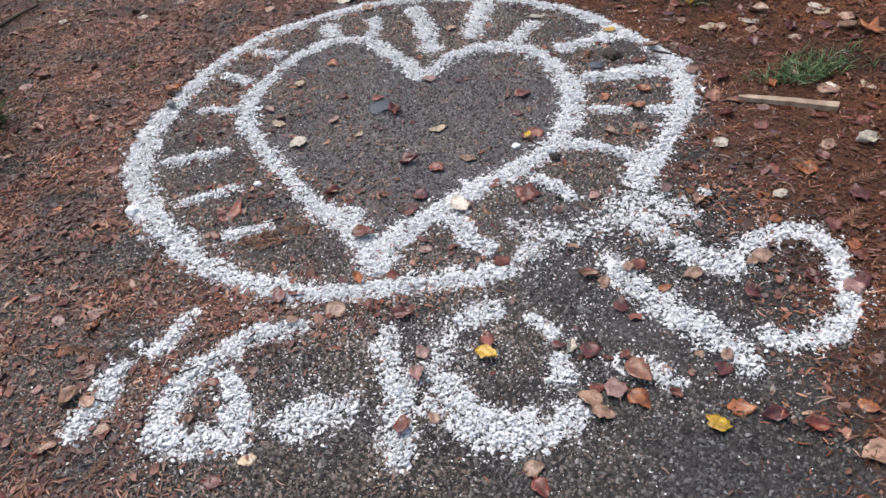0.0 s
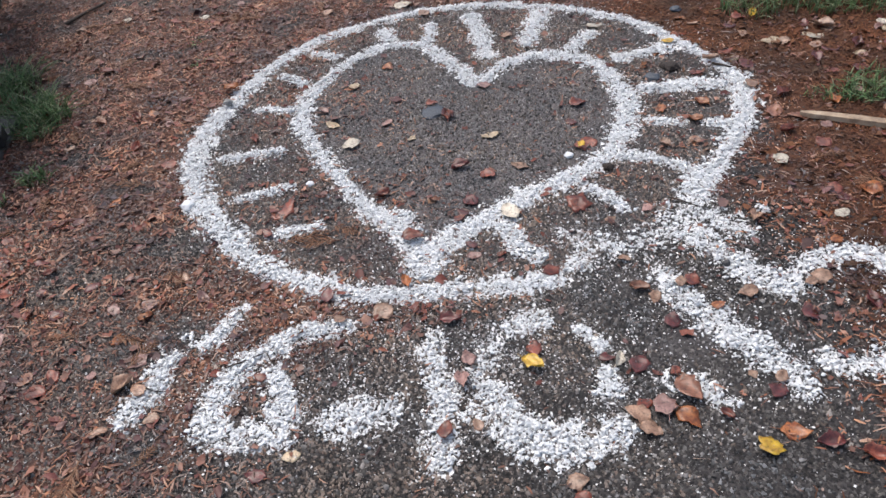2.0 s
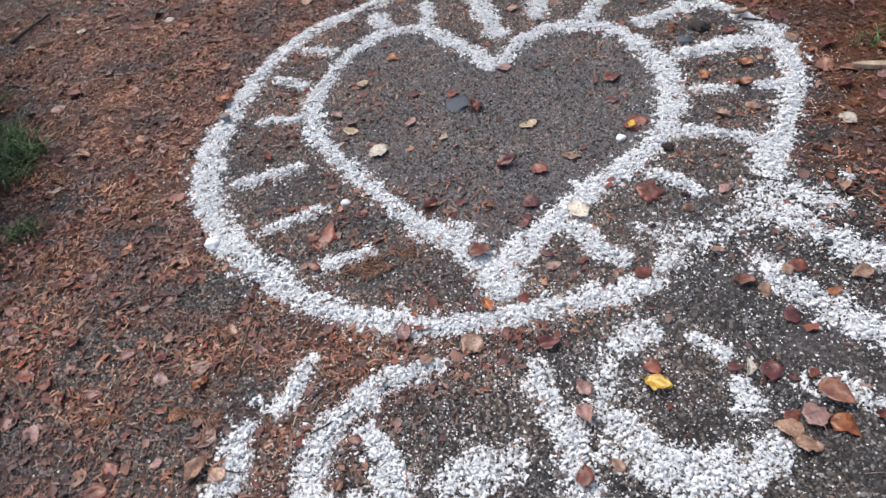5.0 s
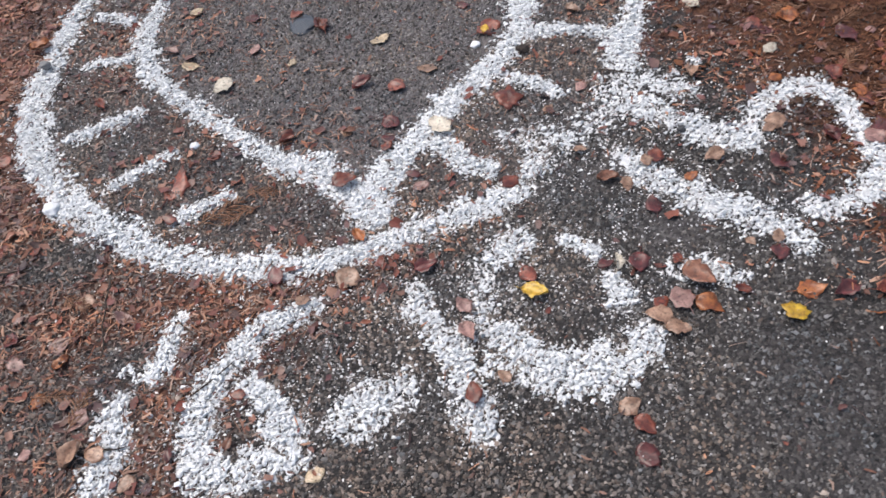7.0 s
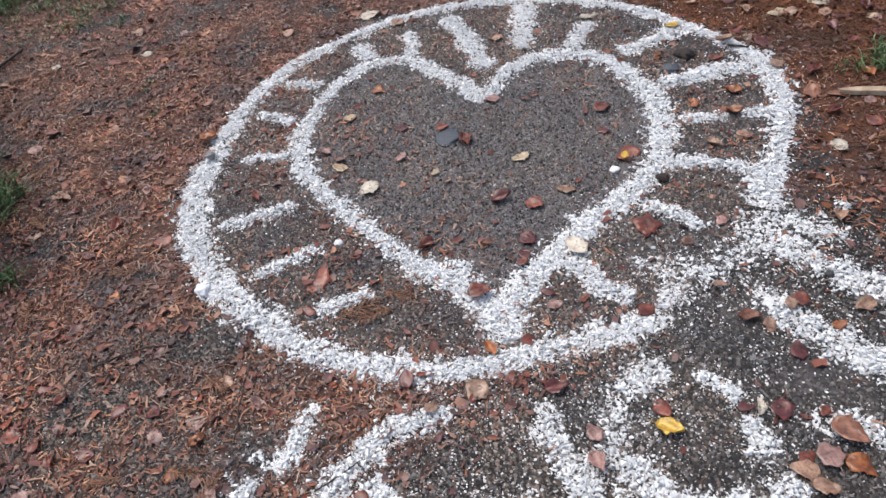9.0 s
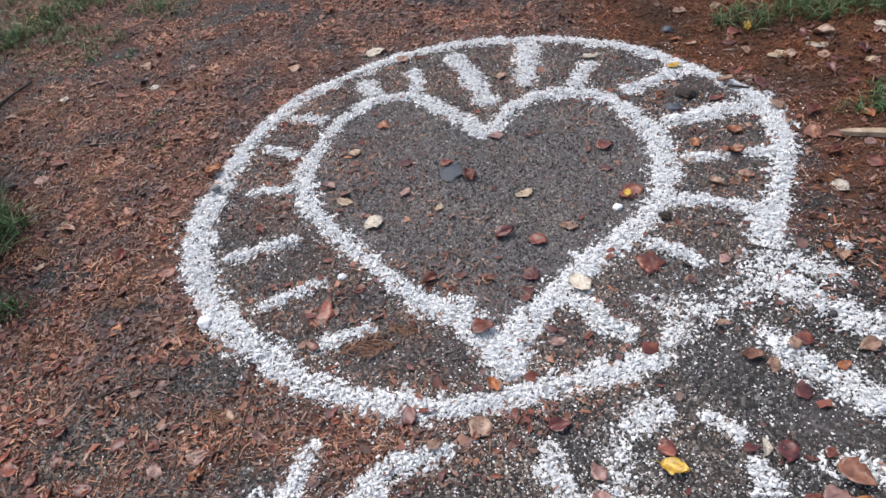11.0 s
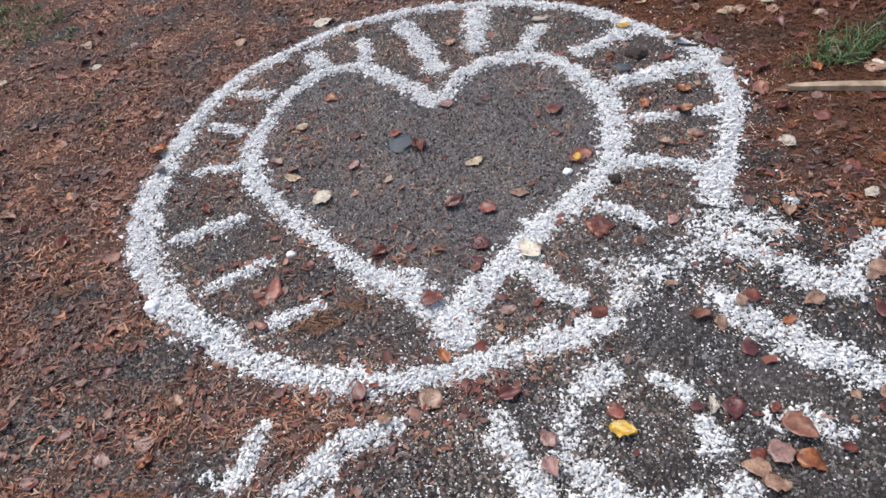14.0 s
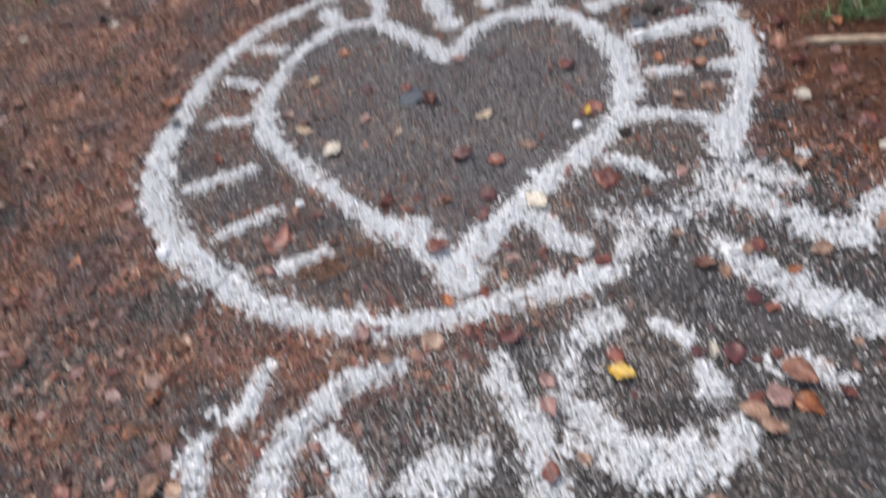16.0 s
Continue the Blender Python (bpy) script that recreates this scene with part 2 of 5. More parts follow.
def mottle(x, y, scale, seed=0, octaves=2):
    """Smooth random variation between 0 and 1, with scale blotches to the metre."""
    total, weight = 0.0, 0.0
    for k in range(octaves):
        u, v = np.asarray(x) * scale * 2 ** k + 37.3 * seed + 11.1 * k, np.asarray(y) * scale * 2 ** k + 19.7 * seed + 5.3 * k
        i, j = np.floor(u).astype(int), np.floor(v).astype(int)
        a, b = u - i, v - j
        a, b = a * a * (3 - 2 * a), b * b * (3 - 2 * b)
        g = lambda p, q: GRAIN[p % 256, q % 256]
        total = total + 0.6 ** k * ((g(i, j) * (1 - a) + g(i + 1, j) * a) * (1 - b) + (g(i, j + 1) * (1 - a) + g(i + 1, j + 1) * a) * b)
        weight += 0.6 ** k
    return total / weight


def smooth_line(points, step=0.012):
    """Points along a Catmull-Rom line through (x, y, width) knots, at about even steps."""
    p = np.array(points, float)
    p = np.vstack([2 * p[0] - p[1], p, 2 * p[-1] - p[-2]])
    out = []
    for a, b, c, d in zip(p[:-3], p[1:-2], p[2:-1], p[3:]):
        t = np.linspace(0, 1, max(2, int(np.linalg.norm((c - b)[:2]) / step)), endpoint=False)[:, None]
        out.append(0.5 * (2 * b + (c - a) * t + (2 * a - 5 * b + 4 * c - d) * t * t + (3 * b - a - 3 * c + d) * t ** 3))
    return np.vstack(out)


def turns(n, rng, tilt):
    """n random turns: any heading, tilted by about tilt radians."""
    a, b, c = rng.uniform(0, 2 * np.pi, n), rng.normal(0, tilt, n), rng.normal(0, tilt, n)
    ca, sa, cb, sb, cc, sc = np.cos(a), np.sin(a), np.cos(b), np.sin(b), np.cos(c), np.sin(c)
    o, i = np.zeros(n), np.ones(n)
    rz = np.stack([ca, -sa, o, sa, ca, o, o, o, i], 1).reshape(n, 3, 3)
    rx = np.stack([i, o, o, o, cb, -sb, o, sb, cb], 1).reshape(n, 3, 3)
    ry = np.stack([cc, o, sc, o, i, o, -sc, o, cc], 1).reshape(n, 3, 3)
    return rz @ rx @ ry


BOX = np.array([(x, y, z) for z in (-1, 1) for y in (-1, 1) for x in (-1, 1)], float) * 0.5
BOX_FACES = np.array([(0, 2, 3, 1), (4, 5, 7, 6), (0, 1, 5, 4), (2, 6, 7, 3), (0, 4, 6, 2), (1, 3, 7, 5)])
HALF = np.array([(0.5, 0.2, -0.2), (-0.2, 0.5, -0.2), (-0.5, -0.2, -0.2), (0.2, -0.5, -0.2), (0.0, 0.0, 0.45)])
HALF_FACES = np.array([(0, 1, 4), (1, 2, 4), (2, 3, 4), (3, 0, 4)])
OCTA = np.array([(1, 0, 0), (0, 1, 0), (-1, 0, 0), (0, -1, 0), (0, 0, 1), (0, 0, -1)], float) * 0.5
OCTA_FACES = np.array([(0, 1, 4), (1, 2, 4), (2, 3, 4), (3, 0, 4), (1, 0, 5), (2, 1, 5), (3, 2, 5), (0, 3, 5)])


def shards(x, y, lift, length, flat, rng, tilt=0.45, shape=BOX, narrow=0.7):
    """Splintered pieces at x, y, raised by lift over the ground."""
    n = len(x)
    size = np.stack([length, length * rng.uniform(narrow * 0.6, narrow * 1.3, n), length * flat * rng.uniform(0.7, 1.3, n)], 1)
    v = shape[None] * rng.uniform(0.55, 1.25, (n, len(shape), 3)) * size[:, None, :]
    v = np.einsum("nij,nkj->nki", turns(n, rng, tilt), v)
    return v + np.stack([x, y, relief(x, y) + lift], 1)[:, None, :]


# ---- the ground, one sheet to the horizon ----
HEART = [(-0.19, 1.55, 0.095), (-0.23, 1.62, 0.084), (-0.30, 1.71, 0.079), (-0.38, 1.79, 0.066), (-0.48, 1.92, 0.065), (-0.56, 2.04, 0.065), (-0.64, 2.16, 0.066),
         (-0.71, 2.29, 0.070), (-0.73, 2.41, 0.071), (-0.71, 2.56, 0.067), (-0.65, 2.71, 0.063), (-0.56, 2.85, 0.056), (-0.46, 2.92, 0.053), (-0.32, 2.91, 0.053),
         (-0.23, 2.79, 0.067), (-0.14, 2.66, 0.067), (-0.08, 2.56, 0.066), (0.01, 2.68, 0.068), (0.11, 2.75, 0.066), (0.25, 2.76, 0.067), (0.37, 2.67, 0.069),
         (0.43, 2.53, 0.076), (0.47, 2.39, 0.078), (0.45, 2.25, 0.076), (0.40, 2.11, 0.072), (0.33, 2.00, 0.076), (0.22, 1.92, 0.079)]
HEART_END = [(0.22, 1.92, 0.083), (0.12, 1.85, 0.089), (0.03, 1.77, 0.086), (-0.06, 1.70, 0.083), (-0.13, 1.62, 0.088), (-0.19, 1.54, 0.10), (-0.19, 1.47, 0.084)]
RING = [(0.20, 1.47, 0.057), (0.10, 1.455, 0.080), (-0.04, 1.44, 0.075), (-0.15, 1.43, 0.075), (-0.26, 1.42, 0.074), (-0.37, 1.42, 0.075), (-0.48, 1.45, 0.076), (-0.60, 1.51, 0.068),
        (-0.70, 1.58, 0.078), (-0.82, 1.69, 0.089), (-0.92, 1.81, 0.094), (-1.00, 1.95, 0.091), (-1.04, 2.08, 0.096), (-1.07, 2.22, 0.100), (-1.06, 2.36, 0.095), (-1.02, 2.49, 0.092), (-0.98, 2.65, 0.088)]
RING_END = [(-0.98, 2.65, 0.088), (-0.91, 2.81, 0.085), (-0.80, 2.97, 0.080), (-0.68, 3.08, 0.073), (-0.53, 3.17, 0.069), (-0.34, 3.25, 0.067), (-0.14, 3.27, 0.062), (0.05, 3.25, 0.062), (0.28, 3.18, 0.061),
            (0.49, 3.06, 0.060), (0.63, 2.93, 0.054), (0.73, 2.77, 0.057), (0.81, 2.65, 0.062), (0.86, 2.50, 0.071), (0.86, 2.35, 0.074), (0.81, 2.18, 0.071), (0.72, 2.02, 0.067), (0.65, 1.92, 0.085), (0.58, 1.81, 0.097)]
heart_line = smooth_line(HEART + HEART_END[1:])
ring_line = smooth_line(RING + RING_END[1:])


def inside(x, y, line):
    """Which of the points lie inside the closed line."""
    odd = np.zeros(np.shape(x), bool)
    for (ax, ay), (bx, by) in zip(line[::4, :2], np.roll(line[::4, :2], -1, 0)):
        if ay != by:
            odd ^= ((ay > y) != (by > y)) & (x < (bx - ax) * (y - ay) / (by - ay) + ax)
    return odd


def patchy(x, y, seed=0.0):
    """Slow variation between 0 and 1."""
    return 0.5 + 0.25 * (np.sin(3.1 * x + 1.7 * y + seed) + np.sin(5.3 * y - 2.9 * x + 2 * seed + 1) * np.cos(2.3 * x + seed)) + 0.2 * np.sin(9.1 * x + 7.7 * y + seed) * np.sin(8.3 * y - 6.1 * x)


def litter_cover(x, y):
    """How thick the brown litter lies: thin on the trodden soil in and below the drawing, thick beyond it."""
    c = 0.66 + 0.34 * patchy(x * 0.8, y * 0.8) + 0.22 * np.sin(7.1 * x + 3.3 * y + 2 * np.sin(3.7 * y)) * np.sin(6.3 * y - 4.1 * x)
    bare = np.exp(-(np.maximum(0, np.hypot((x - 0.25) / np.where(x > 0.25, 0.76, 1.0), (y - 0.85) / 0.85) - 0.5) / 0.30) ** 2)
    c = c * (1 - 0.92 * bare)
    c = c * (1 - 0.85 * np.exp(-(((x - 0.50) / 0.36) ** 2 + ((y - 1.55) / 0.30) ** 2) ** 2))
    gravelly = np.exp(-((x + 1.0) / 0.40) ** 2 - ((y - 1.45) / 0.40) ** 2)
    c = c * (1 - 0.45 * gravelly * np.clip(1.6 * patchy(x * 2.1, y * 2.6, 9.0) - 0.35, 0, 1))
    low = np.exp(-((y - 1.0) / 0.45) ** 2) * (x < 1.2) * np.where(x < -0.7, 0.10, 0.30)
    c = c - low * (0.4 + 0.6 * patchy(x, y, 2.0))
    far = np.clip((np.hypot(x + 0.3, y - 2.2) - 2.2) / 0.8, 0, 1)
    c = c * np.maximum(np.clip((mottle(x, y, 6, 9, 3) - 0.25) / 0.15, 0.40, 1), np.maximum(far, 1.4 * corner(x, y)))
    left = 0.5 - 0.5 * np.tanh((x + 0.35) / 0.25)
    c = np.maximum(c, 0.85 * corner(x, y) / (1 + np.exp(-np.clip((x - 0.95) / 0.05, -50, 50))))
    c = np.where(inside(x, y, ring_line), 0.16 + 0.06 * left + (0.12 + 0.22 * left) * patchy(x * 1.6, y * 1.6, 4.0), c)
    c = np.where(inside(x, y, heart_line), 0.05 + 0.26 * np.clip((mottle(x, y, 6, 5, 3) - 0.45 + 0.08 * left) / 0.2, 0, 1), c)
    return np.clip(c, 0.0, 1.0)


def corner(x, y):
    """The verge beyond the ring, where grass and whole leaves replace the needles; its shade is put into darker rust
    colours.
    """
    return np.maximum(1 / (1 + np.exp(-(0.8 * (x - 1.0) + (y - 2.45)) / 0.12)) / (1 + np.exp(-(x - 0.45) / 0.06)), 0.95 / (1 + np.exp(-(x - 0.92 + 0.12 / (1 + np.exp((y - 1.08) / 0.06))) / 0.10))) * np.exp(-(np.maximum(0, np.hypot(x - 0.5, y - 2.2) - 1.9) / 0.7) ** 2)


def trodden(x, y):
    """Smooth bare soil, worn free of grit."""
    t = 0.7 * np.exp(-((x - 0.65) / 0.42) ** 2 - ((y - 0.55) / 0.26) ** 2)
    t = np.maximum(t, np.exp(-(((x - 0.40) / 0.11) ** 2 + ((y - 1.45) / 0.06) ** 2) ** 2))
    return np.maximum(t, np.exp(-(((x - 0.47) / 0.12) ** 2 + ((y - 1.24) / 0.07) ** 2) ** 2))


def dampness(x, y):
    """Where the soil is dark, wet and gritty: round the drawing, not on the trodden dry middle or the smooth patch before it."""
    d = 0.9 + 0.2 * (patchy(x * 1.3, y * 1.3, 7.0) - 0.5)
    d = np.where(inside(x, y, ring_line), 0.78 * d, d)
    d = np.where(inside(x, y, heart_line), 0.12, d)
    return np.clip(d * (1 - 0.25 * trodden(x, y)), 0, 1)


def spaced(lo, hi, step, reach):
    core = np.arange(lo, hi + step / 2, step)
    out = step * np.cumsum(1.15 ** np.arange(1, 90))
    out = out[out < reach]
    return np.concatenate([lo - out[::-1], core, hi + out])


def make_ground():
    xs, ys = spaced(-2.6, 1.9, 0.018, 900), spaced(0.4, 4.4, 0.018, 900)
    gx, gy = np.meshgrid(xs, ys)
    gz = relief(gx, gy)
    nx, ny = len(xs), len(ys)
    me = bpy.data.meshes.new("ground")
    idx = np.arange(nx * ny).reshape(ny, nx)
    quads = np.stack([idx[:-1, :-1], idx[:-1, 1:], idx[1:, 1:], idx[1:, :-1]], -1).reshape(-1, 4)
    me.vertices.add(nx * ny)
    me.vertices.foreach_set("co", np.stack([gx, gy, gz], -1).reshape(-1).astype(np.float32))
    me.loops.add(quads.size)
    me.loops.foreach_set("vertex_index", quads.reshape(-1).astype(np.int32))
    me.polygons.add(len(quads))
    me.polygons.foreach_set("loop_start", np.arange(0, quads.size, 4, dtype=np.int32))
    me.update(calc_edges=True)
    me.shade_smooth()
    cover = me.attributes.new("humus", "FLOAT", "POINT")
    cover.data.foreach_set("value", litter_cover(gx, gy).reshape(-1).astype(np.float32))
    verge_map = me.attributes.new("verge", "FLOAT", "POINT")
    verge_map.data.foreach_set("value", corner(gx, gy).reshape(-1).astype(np.float32))
    damp = me.attributes.new("damp", "FLOAT", "POINT")
    damp.data.foreach_set("value", dampness(gx, gy).reshape(-1).astype(np.float32))
    chalk = me.attributes.new("chalk", "FLOAT", "POINT")
    near = strewn_white(gx, gy).reshape(-1)
    chalk.data.foreach_set("value", near.astype(np.float32))
    m = bpy.data.materials.new("trodden_soil")
    m.use_nodes = True
    n, l = m.node_tree.nodes, m.node_tree.links
    bsdf = n["Principled BSDF"]
    tex = n.new("ShaderNodeTexCoord")

    def noise_at(scale, detail=5.0):
        t = n.new("ShaderNodeTexNoise")
        t.inputs["Scale"].default_value, t.inputs["Detail"].default_value = scale, detail
        l.new(tex.outputs["Object"], t.inputs["Vector"])
        return t.outputs[0]

    def ramp(fac, stops):
        r = n.new("ShaderNodeValToRGB")
        e = r.color_ramp.elements
        while len(e) < len(stops):
            e.new(0.5)
        for k, (p, c) in enumerate(stops):
            e[k].position, e[k].color = p, (*c, 1)
        l.new(fac, r.inputs[0])
        return r.outputs["Color"]

    def mix(fac, a, b):
        x = n.new("ShaderNodeMix")
        x.data_type = "RGBA"
        l.new(fac, x.inputs["Factor"])
        l.new(a, x.inputs["A"])
        l.new(b, x.inputs["B"])
        return x.outputs["Result"]

    soil = ramp(noise_at(7, 8), [(0.30, (0.098, 0.088, 0.090)), (0.5, (0.152, 0.139, 0.141)), (0.70, (0.196, 0.183, 0.186))])
    fine = ramp(noise_at(230, 4), [(0.30, (0.058, 0.051, 0.052)), (0.52, (0.140, 0.127, 0.128)), (0.74, (0.240, 0.221, 0.223))])
    cells = n.new("ShaderNodeTexVoronoi")
    cells.inputs["Scale"].default_value, cells.inputs["Randomness"].default_value = 165.0, 1.0
    l.new(tex.outputs["Object"], cells.inputs["Vector"])
    stones = ramp(cells.outputs["Color"], [(0.05, (0.016, 0.014, 0.014)), (0.35, (0.085, 0.076, 0.076)), (0.7, (0.165, 0.152, 0.153)), (0.95, (0.38, 0.36, 0.355))])
    half = n.new("ShaderNodeValue")
    half.outputs[0].default_value = 0.5
    soil = mix(half.outputs[0], soil, fine)
    soil = mix(half.outputs[0], soil, stones)
    wet = ramp(cells.outputs["Color"], [(0.05, (0.006, 0.006, 0.006)), (0.45, (0.018, 0.0165, 0.016)), (0.75, (0.045, 0.041, 0.039)), (0.95, (0.14, 0.132, 0.126))])
    wetness = n.new("ShaderNodeAttribute")
    wetness.attribute_name = "damp"
    soil = mix(wetness.outputs["Fac"], soil, wet)
    brown = ramp(noise_at(70, 8), [(0.28, (0.030, 0.017, 0.014)), (0.5, (0.086, 0.041, 0.029)), (0.72, (0.16, 0.072, 0.045))])
    verge = n.new("ShaderNodeAttribute")
    verge.attribute_name = "verge"
    # rust-brown ground of the verge, with the shade on that side in its colour
    shaded_rust = ramp(noise_at(60, 8), [(0.30, (0.030, 0.0135, 0.008)), (0.5, (0.068, 0.028, 0.014)), (0.72, (0.108, 0.047, 0.022))])
    brown = mix(verge.outputs["Fac"], brown, shaded_rust)
    drift, toned = n.new("ShaderNodeMapRange"), n.new("ShaderNodeVectorMath")
    drift.inputs["From Min"].default_value, drift.inputs["From Max"].default_value = 0.3, 0.7
    drift.inputs["To Min"].default_value, drift.inputs["To Max"].default_value = 0.78, 1.22
    toned.operation = "SCALE"
    l.new(noise_at(1.1, 8), drift.inputs["Value"])
    l.new(brown, toned.inputs[0])
    l.new(drift.outputs[0], toned.inputs["Scale"])
    brown = toned.outputs[0]
    attr = n.new("ShaderNodeAttribute")
    attr.attribute_name = "humus"
    ragged = n.new("ShaderNodeMath")
    ragged.operation = "ADD"
    l.new(attr.outputs["Fac"], ragged.inputs[0])
    shifted = n.new("ShaderNodeMapRange")
    shifted.inputs["To Min"].default_value, shifted.inputs["To Max"].default_value = -0.5, 0.5
    l.new(noise_at(26, 6), shifted.inputs["Value"])
    l.new(shifted.outputs[0], ragged.inputs[1])
    edge = n.new("ShaderNodeMapRange")
    edge.inputs["From Min"].default_value, edge.inputs["From Max"].default_value = 0.3, 0.7
    l.new(ragged.outputs[0], edge.inputs["Value"])
    dusted = n.new("ShaderNodeAttribute")
    dusted.attribute_name = "chalk"
    white = ramp(noise_at(120, 4), [(0.30, (0.56, 0.56, 0.565)), (0.5, (0.74, 0.745, 0.755)), (0.7, (0.80, 0.80, 0.805))])
    crumbled, powder = n.new("ShaderNodeMath"), n.new("ShaderNodeMapRange")
    crumbled.operation = "MULTIPLY_ADD"
    crumbled.inputs[1].default_value = 1.7
    l.new(noise_at(75, 5), crumbled.inputs[0])
    l.new(dusted.outputs["Fac"], crumbled.inputs[2])
    powder.inputs["From Min"].default_value, powder.inputs["From Max"].default_value = 1.25, 1.42
    powder.inputs["To Max"].default_value = 1.0
    l.new(crumbled.outputs[0], powder.inputs["Value"])
    l.new(mix(powder.outputs[0], mix(edge.outputs[0], soil, brown), white), bsdf.inputs["Base Color"])
    bsdf.inputs["Roughness"].default_value = 0.8
    bsdf.inputs["Specular IOR Level"].default_value = 0.2
    bump = n.new("ShaderNodeBump")
    bump.inputs["Strength"].default_value, bump.inputs["Distance"].default_value = 0.7, 0.004
    rough = n.new("ShaderNodeMath")
    rough.operation = "SUBTRACT"
    l.new(noise_at(190, 6), rough.inputs[0])
    l.new(cells.outputs["Distance"], rough.inputs[1])
    l.new(rough.outputs[0], bump.inputs["Height"])
    l.new(bump.outputs[0], bsdf.inputs["Normal"])
    me.materials.append(m)
    return tagged(new("ground", me), "trodden grey-brown soil path under needle litter", "ground", kind="structure")



# ---- the drawing strewn in white stone chips ----
SIGN = "signs strewn below the ring"
rng = np.random.default_rng(7)
BIG_CHIPS = []
for k in range(5):
    v = BOX * rng.uniform(0.6, 1.2, (8, 3)) * (1, 0.7, 0.32)
    b = bmesh.new()
    vs = [b.verts.new(c) for c in v]
    for f in BOX_FACES:
        b.faces.new([vs[i] for i in f])
    bmesh.ops.bevel(b, geom=b.edges[:], offset=0.08, segments=1, affect="EDGES")
    me = bpy.data.meshes.new("chip")
    b.to_mesh(me)
    b.free()
    me.materials.append(M_CHIP)
    BIG_CHIPS.append(me)
EVERY_LINE = []


def chip_line(name, label, points, dense=1.0, group="", large=6):
    """A strewn line of chips through (x, y, width) knots: a low bank of splinters, thinning at its edges, with some larger chips on it."""
    line = smooth_line(points)
    seg = np.linalg.norm(np.diff(line[:, :2], axis=0), axis=1)
    area = float((seg * line[1:, 2]).sum())
    EVERY_LINE.append((line, area * dense, dense))
    side = np.gradient(line[:, :2], axis=0)
    side = np.stack([-side[:, 1], side[:, 0]], 1) / np.maximum(1e-6, np.linalg.norm(side, axis=1))[:, None]
    pieces = []
    weight = np.concatenate([[0], seg]) * line[:, 2]
    for per, lo, hi, flat in ((40000, 0.006, 0.0185, 0.09), (34000, 0.0045, 0.0125, 0.13), (55000, 0.0020, 0.0065, 0.2)):
        n = max(40, int(area * per * 1.9 * (0.45 + 0.55 * min(1, dense))))
        at = rng.choice(len(line), n, p=weight / weight.sum())
        across = rng.uniform(-0.95, 0.95, n)
        off = across * line[at, 2]
        x = line[at, 0] + side[at, 0] * off + rng.normal(0, 0.004, n)
        y = line[at, 1] + side[at, 1] * off + rng.normal(0, 0.004, n)
        # a ragged rim, holes where the chips fell thinly, and a few strays beyond
        rim = 0.445 + 0.28 * (mottle(x, y, 7, 4, 1) - 0.5) + 0.70 * (mottle(x, y, 20, 1) - 0.5) + 1.05 * (mottle(x, y, 60, 2, 3) - 0.5)
        inner = np.clip((rim - np.abs(across)) / 0.13 + 0.5, 0, 1)
        solid = mottle(x, y, 45, 3, 3) - (0.35 if dense > 0.9 else 0.74 - 0.36 * dense)
        inner *= np.clip(solid / 0.10 + 0.5, 0.05 + 0.25 * min(1, dense), 1)
        keep = rng.uniform(0, 1, n) < inner * (0.62 + 0.38 * min(1, dense)) + (0.035 if flat < 0.1 else 0.075) * np.exp(-((np.abs(across) - 0.45) / 0.32) ** 2)
        x, y, across = x[keep], y[keep], across[keep]
        n = len(x)
        lift = 0.0015 + rng.uniform(0, 0.006 if dense >= 1 else 0.008, n) * np.exp(-(across / 0.38) ** 2) * min(1, dense)
        length = lo + (hi - lo) * rng.beta(1.3, 2.2, n)
        if flat == 0.13:
            pieces.append((shards(x, y, lift, length, flat, rng, 0.16, OCTA, 0.62), OCTA_FACES))
        elif flat < 0.1:
            pieces.append((shards(x, y, lift, length, flat, rng, 0.12, BOX, 0.45), BOX_FACES))
        else:
            pieces.append((shards(x, y, lift, length, flat, rng, 0.2, HALF, 0.8), HALF_FACES))
    ob = tagged(new(name), label, "chip line", group)
    for label_, (v, f) in zip(("chip_bank", "chip_rubble", "chip_dust"), pieces):
        tagged(cloud(label_, v, f, M_CHIP, ob), kind="stuff")
    for k in range(large):
        at = rng.integers(len(line))
        p = line[at, :2] + side[at] * rng.normal(0, 0.30) * line[at, 2]
        c = new("chip", BIG_CHIPS[k % 5])
        c.parent = ob
        s = rng.uniform(0.009, 0.014)
        c.matrix_basis = pose(p[0], p[1], float(relief(*p)) + 0.007, rng.uniform(-25, 25), rng.uniform(-25, 25), rng.uniform(0, 360)) @ Matrix.Scale(s, 4)
    return ob


